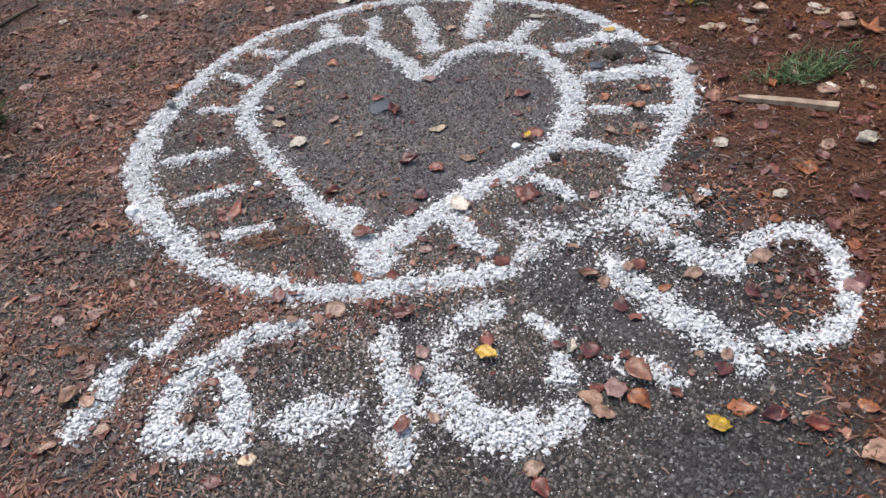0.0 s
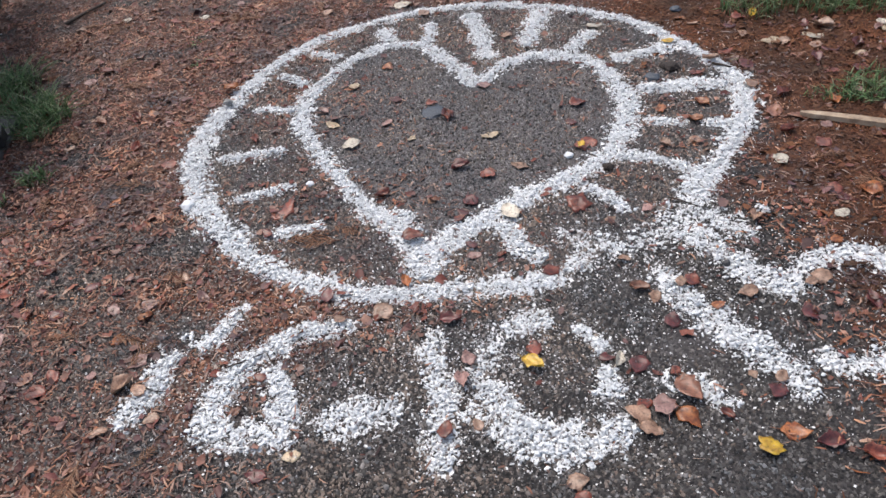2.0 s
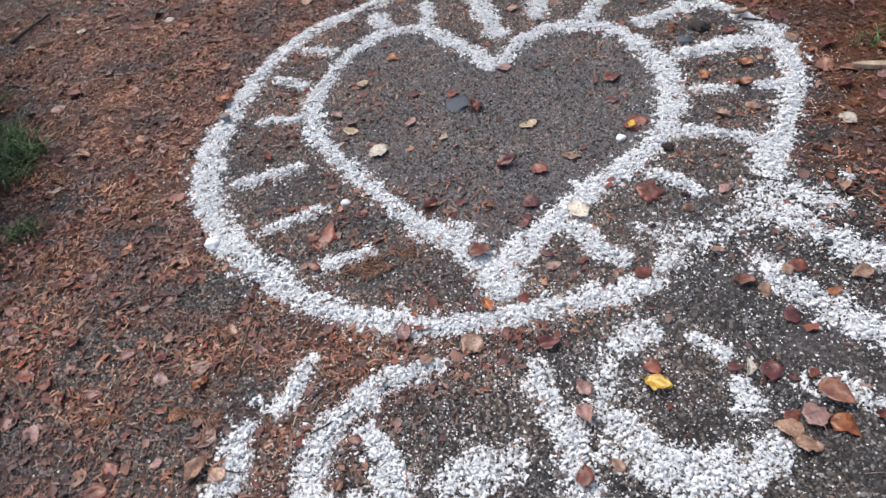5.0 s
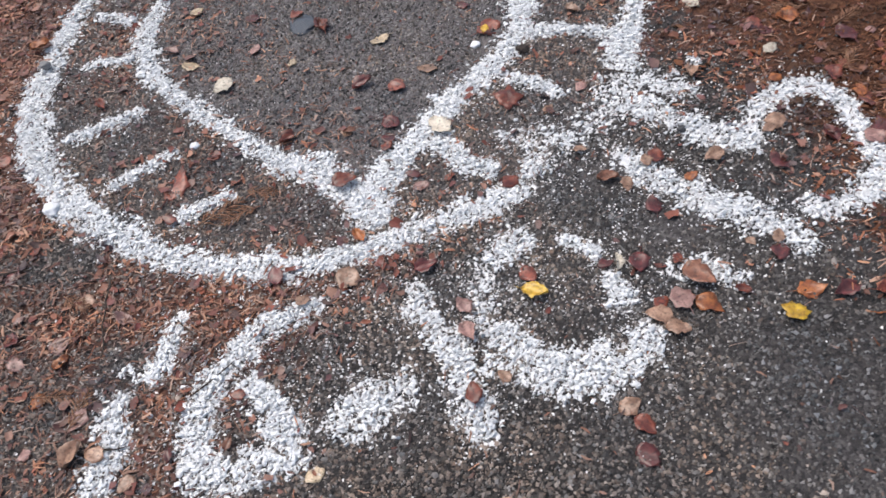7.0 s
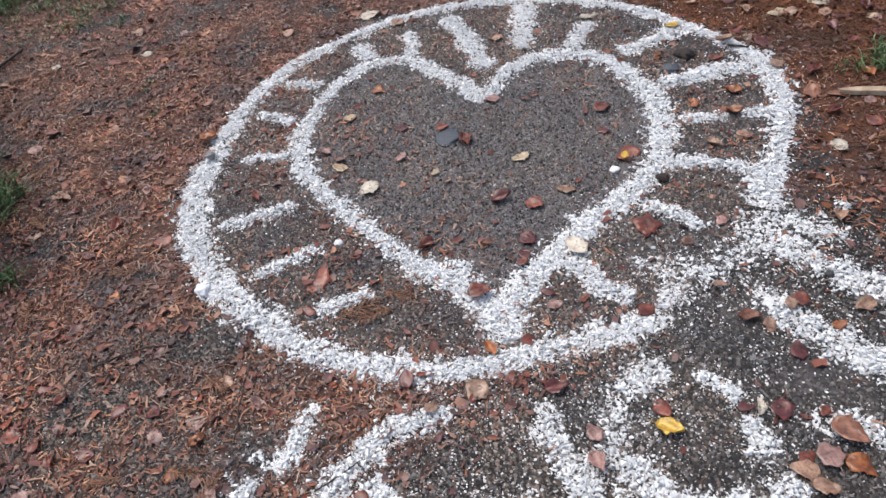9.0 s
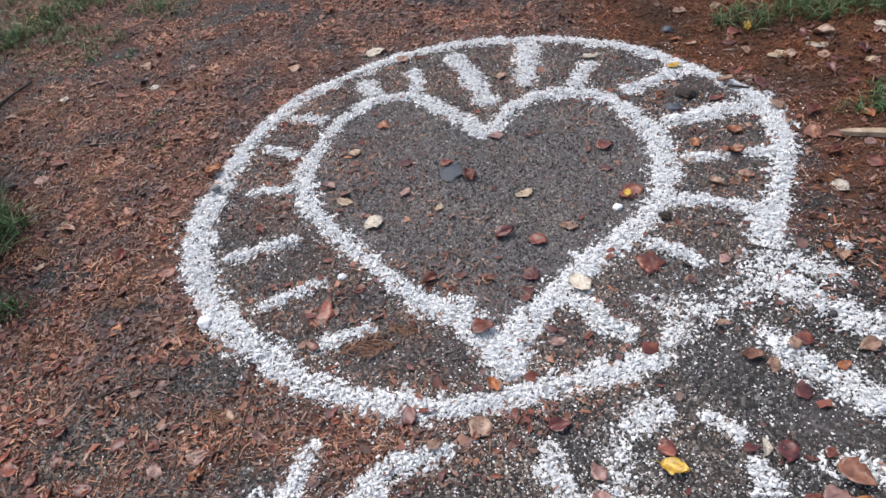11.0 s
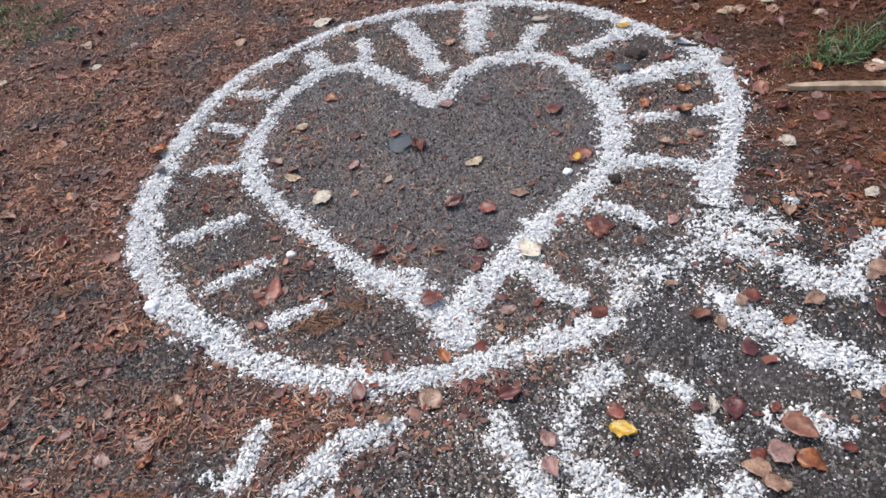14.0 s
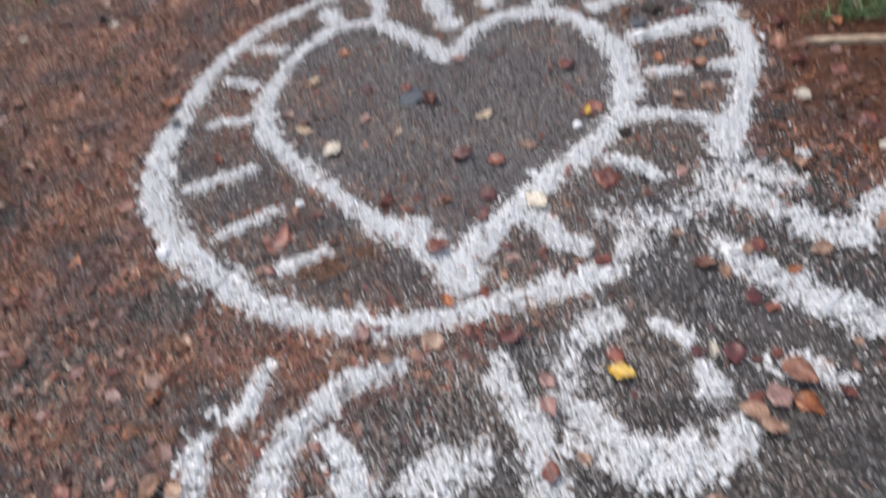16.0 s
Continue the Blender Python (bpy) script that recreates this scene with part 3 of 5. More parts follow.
chip_line("ring_outline", "large strewn ring of white stone chips on the soil", RING + RING_END[1:], 1.0, large=60)
chip_line("heart_outline", "strewn heart outline of white stone chips on the soil", HEART + HEART_END[1:], 1.05, large=50)
SPOKE = "short strewn spoke of white stone chips between heart and ring"
for pts in (
    [(-0.67, 1.68, 0.052), (-0.51, 1.72, 0.040)], [(-0.85, 1.86, 0.037), (-0.64, 1.93, 0.043)], [(-0.97, 2.10, 0.036), (-0.85, 2.12, 0.058), (-0.73, 2.13, 0.058)],
    [(-0.92, 2.43, 0.044), (-0.76, 2.40, 0.055)], [(-0.88, 2.69, 0.056), (-0.75, 2.60, 0.050)], [(-0.79, 2.87, 0.059), (-0.65, 2.82, 0.058)], [(-0.51, 3.08, 0.071), (-0.46, 2.95, 0.064)],
    [(-0.30, 3.12, 0.057), (-0.30, 2.93, 0.059)], [(-0.13, 3.19, 0.083), (-0.08, 2.99, 0.083), (-0.04, 2.74, 0.064)], [(0.19, 3.18, 0.095), (0.15, 3.00, 0.084), (0.11, 2.83, 0.058)],
    [(0.39, 2.94, 0.065), (0.28, 2.78, 0.062)], [(0.68, 2.76, 0.091), (0.44, 2.69, 0.065)], [(0.82, 2.47, 0.100), (0.67, 2.47, 0.084), (0.51, 2.44, 0.069)],
    [(0.51, 2.24, 0.042), (0.65, 2.21, 0.039)], [(0.70, 2.21, 0.047), (0.79, 2.19, 0.047)], [(0.39, 2.05, 0.060), (0.52, 2.00, 0.053), (0.64, 1.92, 0.046)],
    [(0.28, 1.87, 0.056), (0.35, 1.82, 0.056), (0.40, 1.74, 0.035)], [(0.02, 1.72, 0.067), (0.08, 1.61, 0.059), (0.15, 1.54, 0.044)],
):
    chip_line("chip_spoke", SPOKE, pts, 0.95, "spokes between heart and ring", large=5)
chip_line("chip_patch", "small strewn patch of white stone chips", [(0.25, 1.55, 0.05), (0.20, 1.49, 0.055)], 0.8, large=3)
chip_line("chip_patch", "small spur of white chips inside the heart's point", [(-0.32, 1.77, 0.05), (-0.235, 1.745, 0.035)], 0.7, large=3)
chip_line("chip_patch", "small spur of white chips inside the heart", [(0.065, 1.885, 0.035), (0.09, 1.83, 0.05)], 0.7, large=3)
chip_line("chip_patch", "thin veil of scattered white chips on grit", [(0.00, 1.16, 0.06), (-0.005, 1.21, 0.08), (0.02, 1.25, 0.09)], 0.46, SIGN, large=3)
chip_line("chip_patch", "scattered veil of white chips between heart and ring", [(0.19, 1.68, 0.08), (0.25, 1.64, 0.12), (0.30, 1.56, 0.12), (0.25, 1.52, 0.08)], 0.22, large=6)
# the trailing lines below the ring, to a loop
chip_line("chip_trail", "ragged strewn band of white chips joining ring and loop", [(0.60, 1.83, 0.10), (0.54, 1.71, 0.125), (0.44, 1.62, 0.105), (0.34, 1.58, 0.085), (0.24, 1.64, 0.070)], 0.30, large=14)
chip_line("chip_loop", "strewn looping line of white stone chips", [(0.52, 1.67, 0.09), (0.58, 1.60, 0.078), (0.64, 1.53, 0.078), (0.68, 1.46, 0.090), (0.75, 1.42, 0.090), (0.81, 1.49, 0.085), (0.89, 1.54, 0.082), (0.98, 1.54, 0.082), (1.02, 1.48, 0.082), (1.01, 1.36, 0.079), (0.98, 1.25, 0.076), (0.92, 1.18, 0.074), (0.84, 1.16, 0.070), (0.78, 1.17, 0.059), (0.76, 1.22, 0.05)], 0.58, large=30)
chip_line("chip_trail", "short ragged strewn band of white chips beside the ring", [(0.60, 1.72, 0.10), (0.69, 1.65, 0.068), (0.72, 1.61, 0.044)], 0.55, large=5)
chip_line("chip_patch", "small strewn patch of white stone chips", [(0.75, 1.73, 0.038), (0.79, 1.73, 0.046)], 0.7, large=3)
chip_line("chip_trail", "broad strewn slanting band of white stone chips", [(0.44, 1.50, 0.063), (0.48, 1.41, 0.085), (0.54, 1.32, 0.098), (0.60, 1.25, 0.098), (0.67, 1.18, 0.084), (0.70, 1.11, 0.055), (0.72, 1.06, 0.036)], 0.68, large=18)
# the signs along the lower edge
chip_line("chip_stroke", "short slanted stroke of white chips on needle litter", [(-0.67, 1.385, 0.040), (-0.71, 1.287, 0.056), (-0.75, 1.222, 0.048)], 0.84, SIGN, 5)
chip_line("chip_patch", "small spur of white chips beside a slanted stroke", [(-0.81, 1.293, 0.026), (-0.78, 1.262, 0.032)], 0.69, SIGN, 2)
chip_line("chip_stroke", "slanted stroke of white chips on needle litter", [(-0.79, 1.222, 0.046), (-0.83, 1.195, 0.058), (-0.818, 1.135, 0.078), (-0.84, 1.08, 0.082), (-0.866, 1.02, 0.066), (-0.888, 0.992, 0.05)], 0.84, SIGN, 8)
chip_line("chip_sign", "round looped sign strewn in white stone chips", [(-0.355, 1.312, 0.044), (-0.43, 1.298, 0.056), (-0.515, 1.273, 0.066), (-0.565, 1.228, 0.066), (-0.612, 1.185, 0.074), (-0.652, 1.122, 0.090), (-0.667, 1.05, 0.090), (-0.64, 0.985, 0.084), (-0.57, 0.965, 0.076), (-0.50, 0.985, 0.082), (-0.477, 1.04, 0.070), (-0.495, 1.10, 0.066), (-0.55, 1.175, 0.054)], 0.89, SIGN, 24)
chip_line("chip_stroke", "small tail of strewn white stone chips", [(-0.49, 0.97, 0.041), (-0.43, 0.95, 0.032)], 0.69, SIGN, 3)
chip_line("chip_stroke", "ragged dash of strewn white stone chips", [(-0.39, 1.02, 0.055), (-0.32, 1.015, 0.105), (-0.26, 1.035, 0.105), (-0.19, 1.03, 0.055)], 0.67, SIGN, 9)
chip_line("chip_stroke", "upright stroke of strewn white stone chips", [(-0.14, 1.28, 0.045), (-0.13, 1.18, 0.066), (-0.105, 1.09, 0.078), (-0.10, 1.01, 0.074), (-0.10, 0.93, 0.062), (-0.09, 0.88, 0.060)], 0.87, SIGN, 10)
chip_line("chip_stroke", "ragged arch of strewn white stone chips", [(0.03, 1.275, 0.070), (0.09, 1.32, 0.086), (0.165, 1.325, 0.056)], 0.77, SIGN, 5)
chip_line("chip_stroke", "short slanted stroke of white chips by a maroon leaf", [(0.212, 1.295, 0.036), (0.255, 1.25, 0.050), (0.285, 1.212, 0.044)], 0.77, SIGN, 3)
chip_line("chip_patch", "loose patch of strewn white stone chips", [(0.265, 1.165, 0.050), (0.285, 1.10, 0.070), (0.275, 1.07, 0.05)], 0.67, SIGN, 3)
chip_line("chip_sign", "broad bowl-shaped stroke of strewn white stone chips", [(-0.03, 1.17, 0.047), (0.01, 1.08, 0.067), (0.05, 1.00, 0.088), (0.13, 0.95, 0.086), (0.21, 0.95, 0.086), (0.275, 0.98, 0.086), (0.315, 1.015, 0.066)], 0.83, SIGN, 18)
chip_line("chip_stroke", "short broken stroke of strewn white stone chips", [(0.40, 1.13, 0.047), (0.47, 1.13, 0.047), (0.51, 1.08, 0.041), (0.55, 1.04, 0.033)], 0.64, SIGN, 4)


INK_X, INK_Y = np.arange(-1.5, 1.5, 0.012), np.arange(0.5, 3.6, 0.012)
INK = np.zeros((len(INK_Y), len(INK_X)))
for line, weight, dense in EVERY_LINE:
    mx, my = np.meshgrid(INK_X, INK_Y)
    best = np.full(mx.shape, 9.0)
    for px, py, pw in line[::3]:
        r, c = slice(max(0, int((py - 0.68) / 0.012)), int((py - 0.32) / 0.012)), slice(max(0, int((px + 1.32) / 0.012)), int((px + 1.68) / 0.012))
        best[r, c] = np.minimum(best[r, c], np.hypot(mx[r, c] - px, my[r, c] - py) / pw)
    INK = np.maximum(INK, (0.35 + 0.65 * min(1, dense)) * np.exp(-(best / 0.46) ** 4))


def strewn_white(x, y):
    """How thickly white chips and dust cover the soil at x, y."""
    i, j = np.round((np.asarray(x) + 1.5) / 0.012).astype(int), np.round((np.asarray(y) - 0.5) / 0.012).astype(int)
    ok = (i >= 0) & (i < len(INK_X)) & (j >= 0) & (j < len(INK_Y))
    return np.where(ok, INK[np.clip(j, 0, len(INK_Y) - 1), np.clip(i, 0, len(INK_X) - 1)], 0.0)


make_ground()


# ---- what lies strewn on the ground: grit, stray chips, needles, leaf fragments ----
def fading(x, y):
    """The litter thins out away from the drawing."""
    thin = 0.45 / (1 + np.exp(-(y - 3.3) / 0.15)) / (1 + np.exp((x + 0.9) / 0.15))
    return np.exp(-(np.maximum(0, np.hypot((x + 0.35) / 1.1, y - 2.5) - 2.3) / 0.85) ** 2) * (1 - thin) / (1 + np.exp(-(y - 0.12) / 0.1))


def strewn(n, lo, hi, keep):
    """About n places in the box lo..hi, kept with the chance keep(x, y)."""
    x, y = rng.uniform(lo[0], hi[0], n), rng.uniform(lo[1], hi[1], n)
    k = rng.uniform(0, 1, n) < keep(x, y)
    return x[k], y[k]


def stray_chips():
    xs, ys = [], []
    for line, weight, dense in EVERY_LINE:
        n = int(weight * (14000 if dense > 0.9 else 32000))
        at = rng.integers(0, len(line), n)
        xs.append(line[at, 0] + rng.normal(0, 0.075, n))
        ys.append(line[at, 1] + rng.normal(0, 0.075, n))
    x, y = strewn(95000, (-1.5, 0.5), (1.3, 1.75), lambda a, b: 0.6 * np.exp(-((b - 1.2) / np.where(b < 1.2, 0.22, 0.32)) ** 2) * np.exp(-((a + 0.0) / 0.7) ** 2) * (1 - 0.85 / (1 + np.exp(-(a - 0.50) / 0.1))) * (1 - 0.6 * trodden(a, b)))
    x2, y2 = strewn(9000, (-2.6, 0.5), (1.9, 4.2), lambda a, b: (0.36 + 0.25 * inside(a, b, ring_line) + 0.75 * inside(a, b, heart_line)) * (1 - 0.6 * corner(a, b)))
    x, y = np.concatenate(xs + [x, x2]), np.concatenate(ys + [y, y2])
    n = len(x)
    clump = rng.uniform(0, 1, n) < np.clip((mottle(x, y, 16, 7, 3) - 0.34) / 0.22, 0.25, 1)
    x, y = x[clump], y[clump]
    n = len(x)
    length = (0.0024 + 0.0115 * rng.beta(1.0, 4.4, n)) * np.where(inside(x, y, heart_line), 0.7, 1.0)
    tagged(cloud("stray_chips", shards(x, y, 0.001 + 0.2 * length, length, 0.55, rng, 0.3, HALF, 0.85), HALF_FACES, M_DUSTY), "stray soiled white stone chips scattered over the soil", "stone chips", kind="stuff")


def grit():
    """Small stones half sunk in the soil."""
    x, y = strewn(560000, (-2.6, 0.1), (2.0, 4.1), lambda a, b: np.clip(np.minimum(np.minimum(a + 2.6, 2.0 - a), np.minimum(b - 0.1, 4.1 - b)) / 0.5, 0, 1) * np.where((b < 1.8) | inside(a, b, ring_line), 0.95, 0.25) * (1 - 0.6 * litter_cover(a, b)) * np.where(inside(a, b, heart_line), 0.9, 1.0) * (1 - 0.85 * corner(a, b)) * (1 - 0.55 / (1 + np.exp(-(a - 0.55) / 0.1))) * (1 - 0.75 * trodden(a, b)))
    n = len(x)
    length = (0.0036 + 0.0150 * rng.beta(1.1, 2.8, n)) * np.where(inside(x, y, heart_line), 0.9, 1.0)
    half_stone = np.array([(0.5, 0.2, -0.15), (-0.2, 0.5, -0.15), (-0.5, -0.2, -0.15), (0.2, -0.5, -0.15), (0.0, 0.0, 0.35)])
    faces = np.array([(0, 1, 4), (1, 2, 4), (2, 3, 4), (3, 0, 4)])
    v = half_stone[None] * rng.uniform(0.5, 1.4, (n, 5, 3)) * (length[:, None] * np.stack([np.ones(n), rng.uniform(0.5, 1.0, n), rng.uniform(0.8, 1.9, n)], 1))[:, None, :]
    v[:, 4, :2] += rng.normal(0, 0.22, (n, 2)) * length[:, None]
    v = np.einsum("nij,nkj->nki", turns(n, rng, 0.12), v)
    v += np.stack([x, y, relief(x, y) + 0.0012], 1)[:, None, :]
    woody = rng.uniform(0, 1, n) < np.where(inside(x, y, heart_line), 0.15, np.where(inside(x, y, ring_line), 0.7, 0.68 / (1 + np.exp((x - 0.25 + 0.2 * (y - 1)) / 0.12))))
    tagged(cloud("grit", v[~woody], faces, M_GRIT), "fine dark grey and brown grit over the path", "grit", kind="stuff")
    tagged(cloud("bark_crumbs", v[woody], faces, M_CRUMB), "small tan and brown bark crumbs trodden into the path", "bark crumbs", kind="stuff")


def needles():
    """Dry needles, fronds and bits of twig: bent slivers with a raised rib."""
    x, y = strewn(720000, (-4.0, -0.3), (3.4, 6.0), lambda a, b: 0.01 + fading(a, b) * 0.85 * litter_cover(a, b) * np.where(inside(a, b, ring_line), 0.6, 1.0) * (0.35 + 0.95 * patchy(a * 2.2, b * 2.2, 3.0)) * (1 - 0.10 * corner(a, b)) * (1 - 0.92 * np.clip(1.6 * strewn_white(a, b), 0, 1)))
    n = len(x)
    length = 0.007 + 0.046 * rng.beta(1.0, 3.0, n)
    wide = rng.uniform(0.0008, 0.0025, n) * np.where(rng.uniform(0, 1, n) < 0.12, 1.8, 1.0)
    bend, lift = rng.normal(0, 0.06, n) * length, np.abs(rng.normal(0, 0.07, n)) * length
    v = np.zeros((n, 6, 3))
    for k, u in enumerate((-0.5, rng.uniform(-0.15, 0.15, n), 0.5)):
        w = wide * (0.5 if k != 1 else 1.0)
        for s, side in enumerate((-1, 1)):
            v[:, 2 * k + s] = np.stack([u * length, side * w + (bend if k == 1 else 0), (lift if k == 1 else 0) + side * w * 0.35], 1)
    v = np.einsum("nij,nkj->nki", turns(n, rng, 0.14), v)
    v += np.stack([x, y, relief(x, y) + rng.uniform(0.001, 0.008, n)], 1)[:, None, :]
    rust = rng.uniform(0, 1, n) < corner(x, y)
    tagged(cloud("spray_litter", v[rust], np.array([(0, 2, 3, 1), (2, 4, 5, 3)]), M_RUST), "dark rust-red crumbled conifer sprays over the soil", "needle litter", kind="stuff")
    tagged(cloud("needle_litter", v[~rust], np.array([(0, 2, 3, 1), (2, 4, 5, 3)]), M_NEEDLE), "rust-brown dry needles and twig bits over the soil", "needle litter", kind="stuff")


def fragments():
    """Torn bits of dead leaves: six-cornered, cupped."""
    x, y = strewn(350000, (-4.0, -0.3), (3.4, 6.0), lambda a, b: 0.006 + fading(a, b) * 0.58 * np.where(inside(a, b, heart_line), 0.35, 1.0) * np.where(inside(a, b, ring_line), 0.7, 1.0) * litter_cover(a, b) * (0.25 + 0.85 * patchy(a * 1.7, b * 1.7, 5.0)) * (1 - 0.55 * corner(a, b)) * (1 - 0.95 * np.clip(1.6 * strewn_white(a, b), 0, 1)))
    n = len(x)
    length = 0.008 + 0.046 * rng.beta(1.0, 3.2, n)
    v = np.zeros((n, 7, 3))
    thin = rng.uniform(0.3, 0.8, n)
    for k in range(6):
        a = k * np.pi / 3 + rng.normal(0, 0.2, n)
        r = 0.5 * length * rng.uniform(0.6, 1.15, n)
        v[:, k] = np.stack([np.cos(a) * r, np.sin(a) * r * thin, 0.16 * length * rng.uniform(-0.7, 1.6, n)], 1)
    v = np.einsum("nij,nkj->nki", turns(n, rng, 0.20), v)
    v += np.stack([x, y, relief(x, y) + rng.uniform(0.002, 0.008, n)], 1)[:, None, :]
    rust = rng.uniform(0, 1, n) < 0.8 * corner(x, y)
    fan = np.array([(k, (k + 1) % 6, 6) for k in range(6)])
    tagged(cloud("verge_fragments", v[rust], fan, M_RUST), "dull rust-brown bits of dead leaves on the verge", "leaf litter", kind="stuff")
    tagged(cloud("leaf_fragments", v[~rust], fan, M_FLAKE), "torn brown and red bits of dead leaves", "leaf litter", kind="stuff")


stray_chips()
grit()
needles()
fragments()


# ---- fallen leaves ----
def leaf_blade(shape, seed):
    """A leaf one unit long with its stalk end at x = -0.5: ovate, round, pointed, curled or folded; thin, cupped, with a toothed edge."""
    r = random.Random(seed)
    b = bmesh.new()
    rows, cols = 9, 5
    wide = {"ovate": 0.80, "round": 0.95, "pointed": 0.70, "curled": 0.85, "folded": 0.85}[shape]
    ph, bowl = r.uniform(0, 6), r.uniform(-0.05, 0.16)
    grid = []
    for i in range(rows):
        u = i / (rows - 1)
        if shape == "round":
            w = math.sin(math.pi * min(1, max(0, u * 0.94 + 0.03))) ** 0.55
        elif shape == "pointed":
            w = math.sin(math.pi * (0.03 + 0.95 * u) ** 0.75) ** 1.0
        else:
            w = math.sin(math.pi * (0.04 + 0.93 * u) ** 0.82) ** 0.75
        w = max(0.02, w) * wide * (1 + 0.05 * math.sin(i * 2.4 + ph))
        lop = (1 + r.uniform(-0.22, 0.10), 1 + r.uniform(-0.22, 0.10))
        line = []
        for j in range(cols):
            s = j / (cols - 1) * 2 - 1
            tooth = 1 + (0.05 * (-1) ** i + r.uniform(-0.10, 0.07) if abs(s) == 1 else 0)
            y = s * w * 0.5 * tooth * lop[s > 0]
            x = u - 0.5 + 0.05 * abs(s) * (0.5 - u) + 0.02 * math.sin(3 * u + ph) * s
            z = bowl * s * s * w + 0.045 * math.sin(4 * u + ph) + 0.03 * math.sin(9 * u + 5 * s + ph) + 0.05 * s * math.sin(5 * u + 2 * ph)
            if shape == "curled":
                z += 0.26 * max(0, abs(s) - 0.25) ** 1.5 + 0.15 * max(0, u - 0.6)
                y *= 0.8
            if shape == "folded" and s > 0:
                y, z = y * 0.25, z + abs(y) * 0.8
            z += 0.22 * max(0, u - 0.55) ** 2
            line.append(b.verts.new((x, y, z + 0.03)))
        grid.append(line)
    for i in range(rows - 1):
        for j in range(cols - 1):
            b.faces.new((grid[i][j], grid[i + 1][j], grid[i + 1][j + 1], grid[i][j + 1]))
    bmesh.ops.recalc_face_normals(b, faces=b.faces[:])
    bmesh.ops.solidify(b, geom=b.faces[:], thickness=0.012)
    return b


def rod(points, r0, r1, sides=5):
    """A bent tapering rod through points."""
    b = bmesh.new()
    rings = []
    for k, p in enumerate(points):
        d = Vector(points[min(k + 1, len(points) - 1)]) - Vector(points[max(k - 1, 0)])
        q = d.to_track_quat("Z", "Y")
        r = r0 + (r1 - r0) * k / (len(points) - 1)
        rings.append([b.verts.new(Vector(p) + q @ Vector((math.cos(a) * r, math.sin(a) * r, 0))) for a in (2 * math.pi * s / sides for s in range(sides))])
    for a, c in zip(rings, rings[1:]):
        for s in range(sides):
            b.faces.new((a[s], a[(s + 1) % sides], c[(s + 1) % sides], c[s]))
    b.faces.new(rings[0][::-1])
    b.faces.new(rings[-1])
    return b


LEAVES = {}


def chip_height(x, y):
    """How high the strewn chips stand at x, y."""
    top = 0.0
    for line, weight, dense in EVERY_LINE:
        d = np.hypot(line[:, 0] - x, line[:, 1] - y) / line[:, 2]
        top = max(top, 0.012 * min(1, dense) * float(np.exp(-(d.min() / 0.5) ** 2)))
    return top


def leaf(kind, x, y, size, heading=None, shape=None, tilt=6, label="", lift=0.0):
    """A fallen leaf of that colour, size metres long, its tip towards heading (degrees)."""
    k = len(LEAVES)
    r = random.Random(int(x * 1000) * 31 + int(y * 1000))
    shape = shape or r.choice(("ovate", "ovate", "round", "pointed", "curled"))
    heading = r.uniform(0, 360) if heading is None else heading
    mat, text = LEAF_KINDS[kind]
    size *= 0.88 if x > 0.85 and y > 2.35 else 0.97
    z = float(relief(x, y)) + 0.004 + max(lift, chip_height(x, y))
    m = pose(x, y, z, r.uniform(-tilt, tilt), r.uniform(-tilt, tilt), heading) @ Matrix.Scale(size, 4)
    key = (kind, shape, r.randrange(3))
    if key not in LEAVES:
        ob = part("fallen_leaf", leaf_blade(shape, k + 3), mat, None, smooth=True)
        stalk = part("stalk", rod([(-0.47, 0, 0.075), (-0.6, 0.02, 0.05), (-0.8, 0.07, 0.03)], 0.018, 0.012, 4), mat, ob)
        tagged(ob, text, "leaf", "fallen leaves on the path")
        ob.matrix_basis = m
        LEAVES[key] = ob
    else:
        src = LEAVES[key]
        keep = src.matrix_basis.copy()
        src.matrix_basis = Matrix()
        ob = copy_thing(src, m)
        src.matrix_basis = keep
    if label:
        ob["label"] = label
    return ob


for x, y, s, h in ((0.97, 1.70, 0.048, 20), (1.31, 2.25, 0.059, 170), (0.40, 2.98, 0.070, 10), (1.22, 2.78, 0.077, 0), (1.49, 2.83, 0.087, 160), (-0.45, 3.33, 0.085, 15), (-1.43, 3.35, 0.055, 190)):
    leaf("cream", x, y, s, h, "ovate")
leaf("cream", -0.50, 2.15, 0.066, 20, "round", 3, label="round pale cream leaf on grey soil inside the heart")
leaf("buff", -0.43, 0.92, 0.044, 15, "ovate", 4)
leaf("tan", 0.88, 0.86, 0.074, 200, "ovate", 5, label="large dull tan leaf on red-brown litter")
leaf("buff", -0.02, 2.185, 0.064, 200, "ovate", 4)
leaf("buff", -0.29, 2.18, 0.040, 60, "ovate", 4)
leaf("buff", -0.59, 2.285, 0.056, 160, "ovate", 4)
leaf("buff", -0.55, 2.55, 0.050, 10, "curled", 4)
leaf("cream", 0.05, 1.75, 0.074, 120, "ovate", label="large pale cream leaf lying on the heart outline")
leaf("cream", 0.88, 1.97, 0.074, 280, "pointed", label="pale cream pointed leaf with its stalk up on litter")
leaf("cream", 1.30, 1.92, 0.082, 195, "curled", label="pale cream curled leaf on red-brown litter")
leaf("buff", 1.05, 2.77, 0.080, 10, "ovate")
leaf("cream", 0.305, 1.19, 0.045, 70, "folded", label="half cream leaf folded against a maroon one")
leaf("yellow", 0.105, 1.165, 0.062, 325, "curled", 4, lift=0.010, label="bright yellow leaf with dark specks on grit")
leaf("yellow", 0.67, 2.80, 0.050, 0, "ovate")
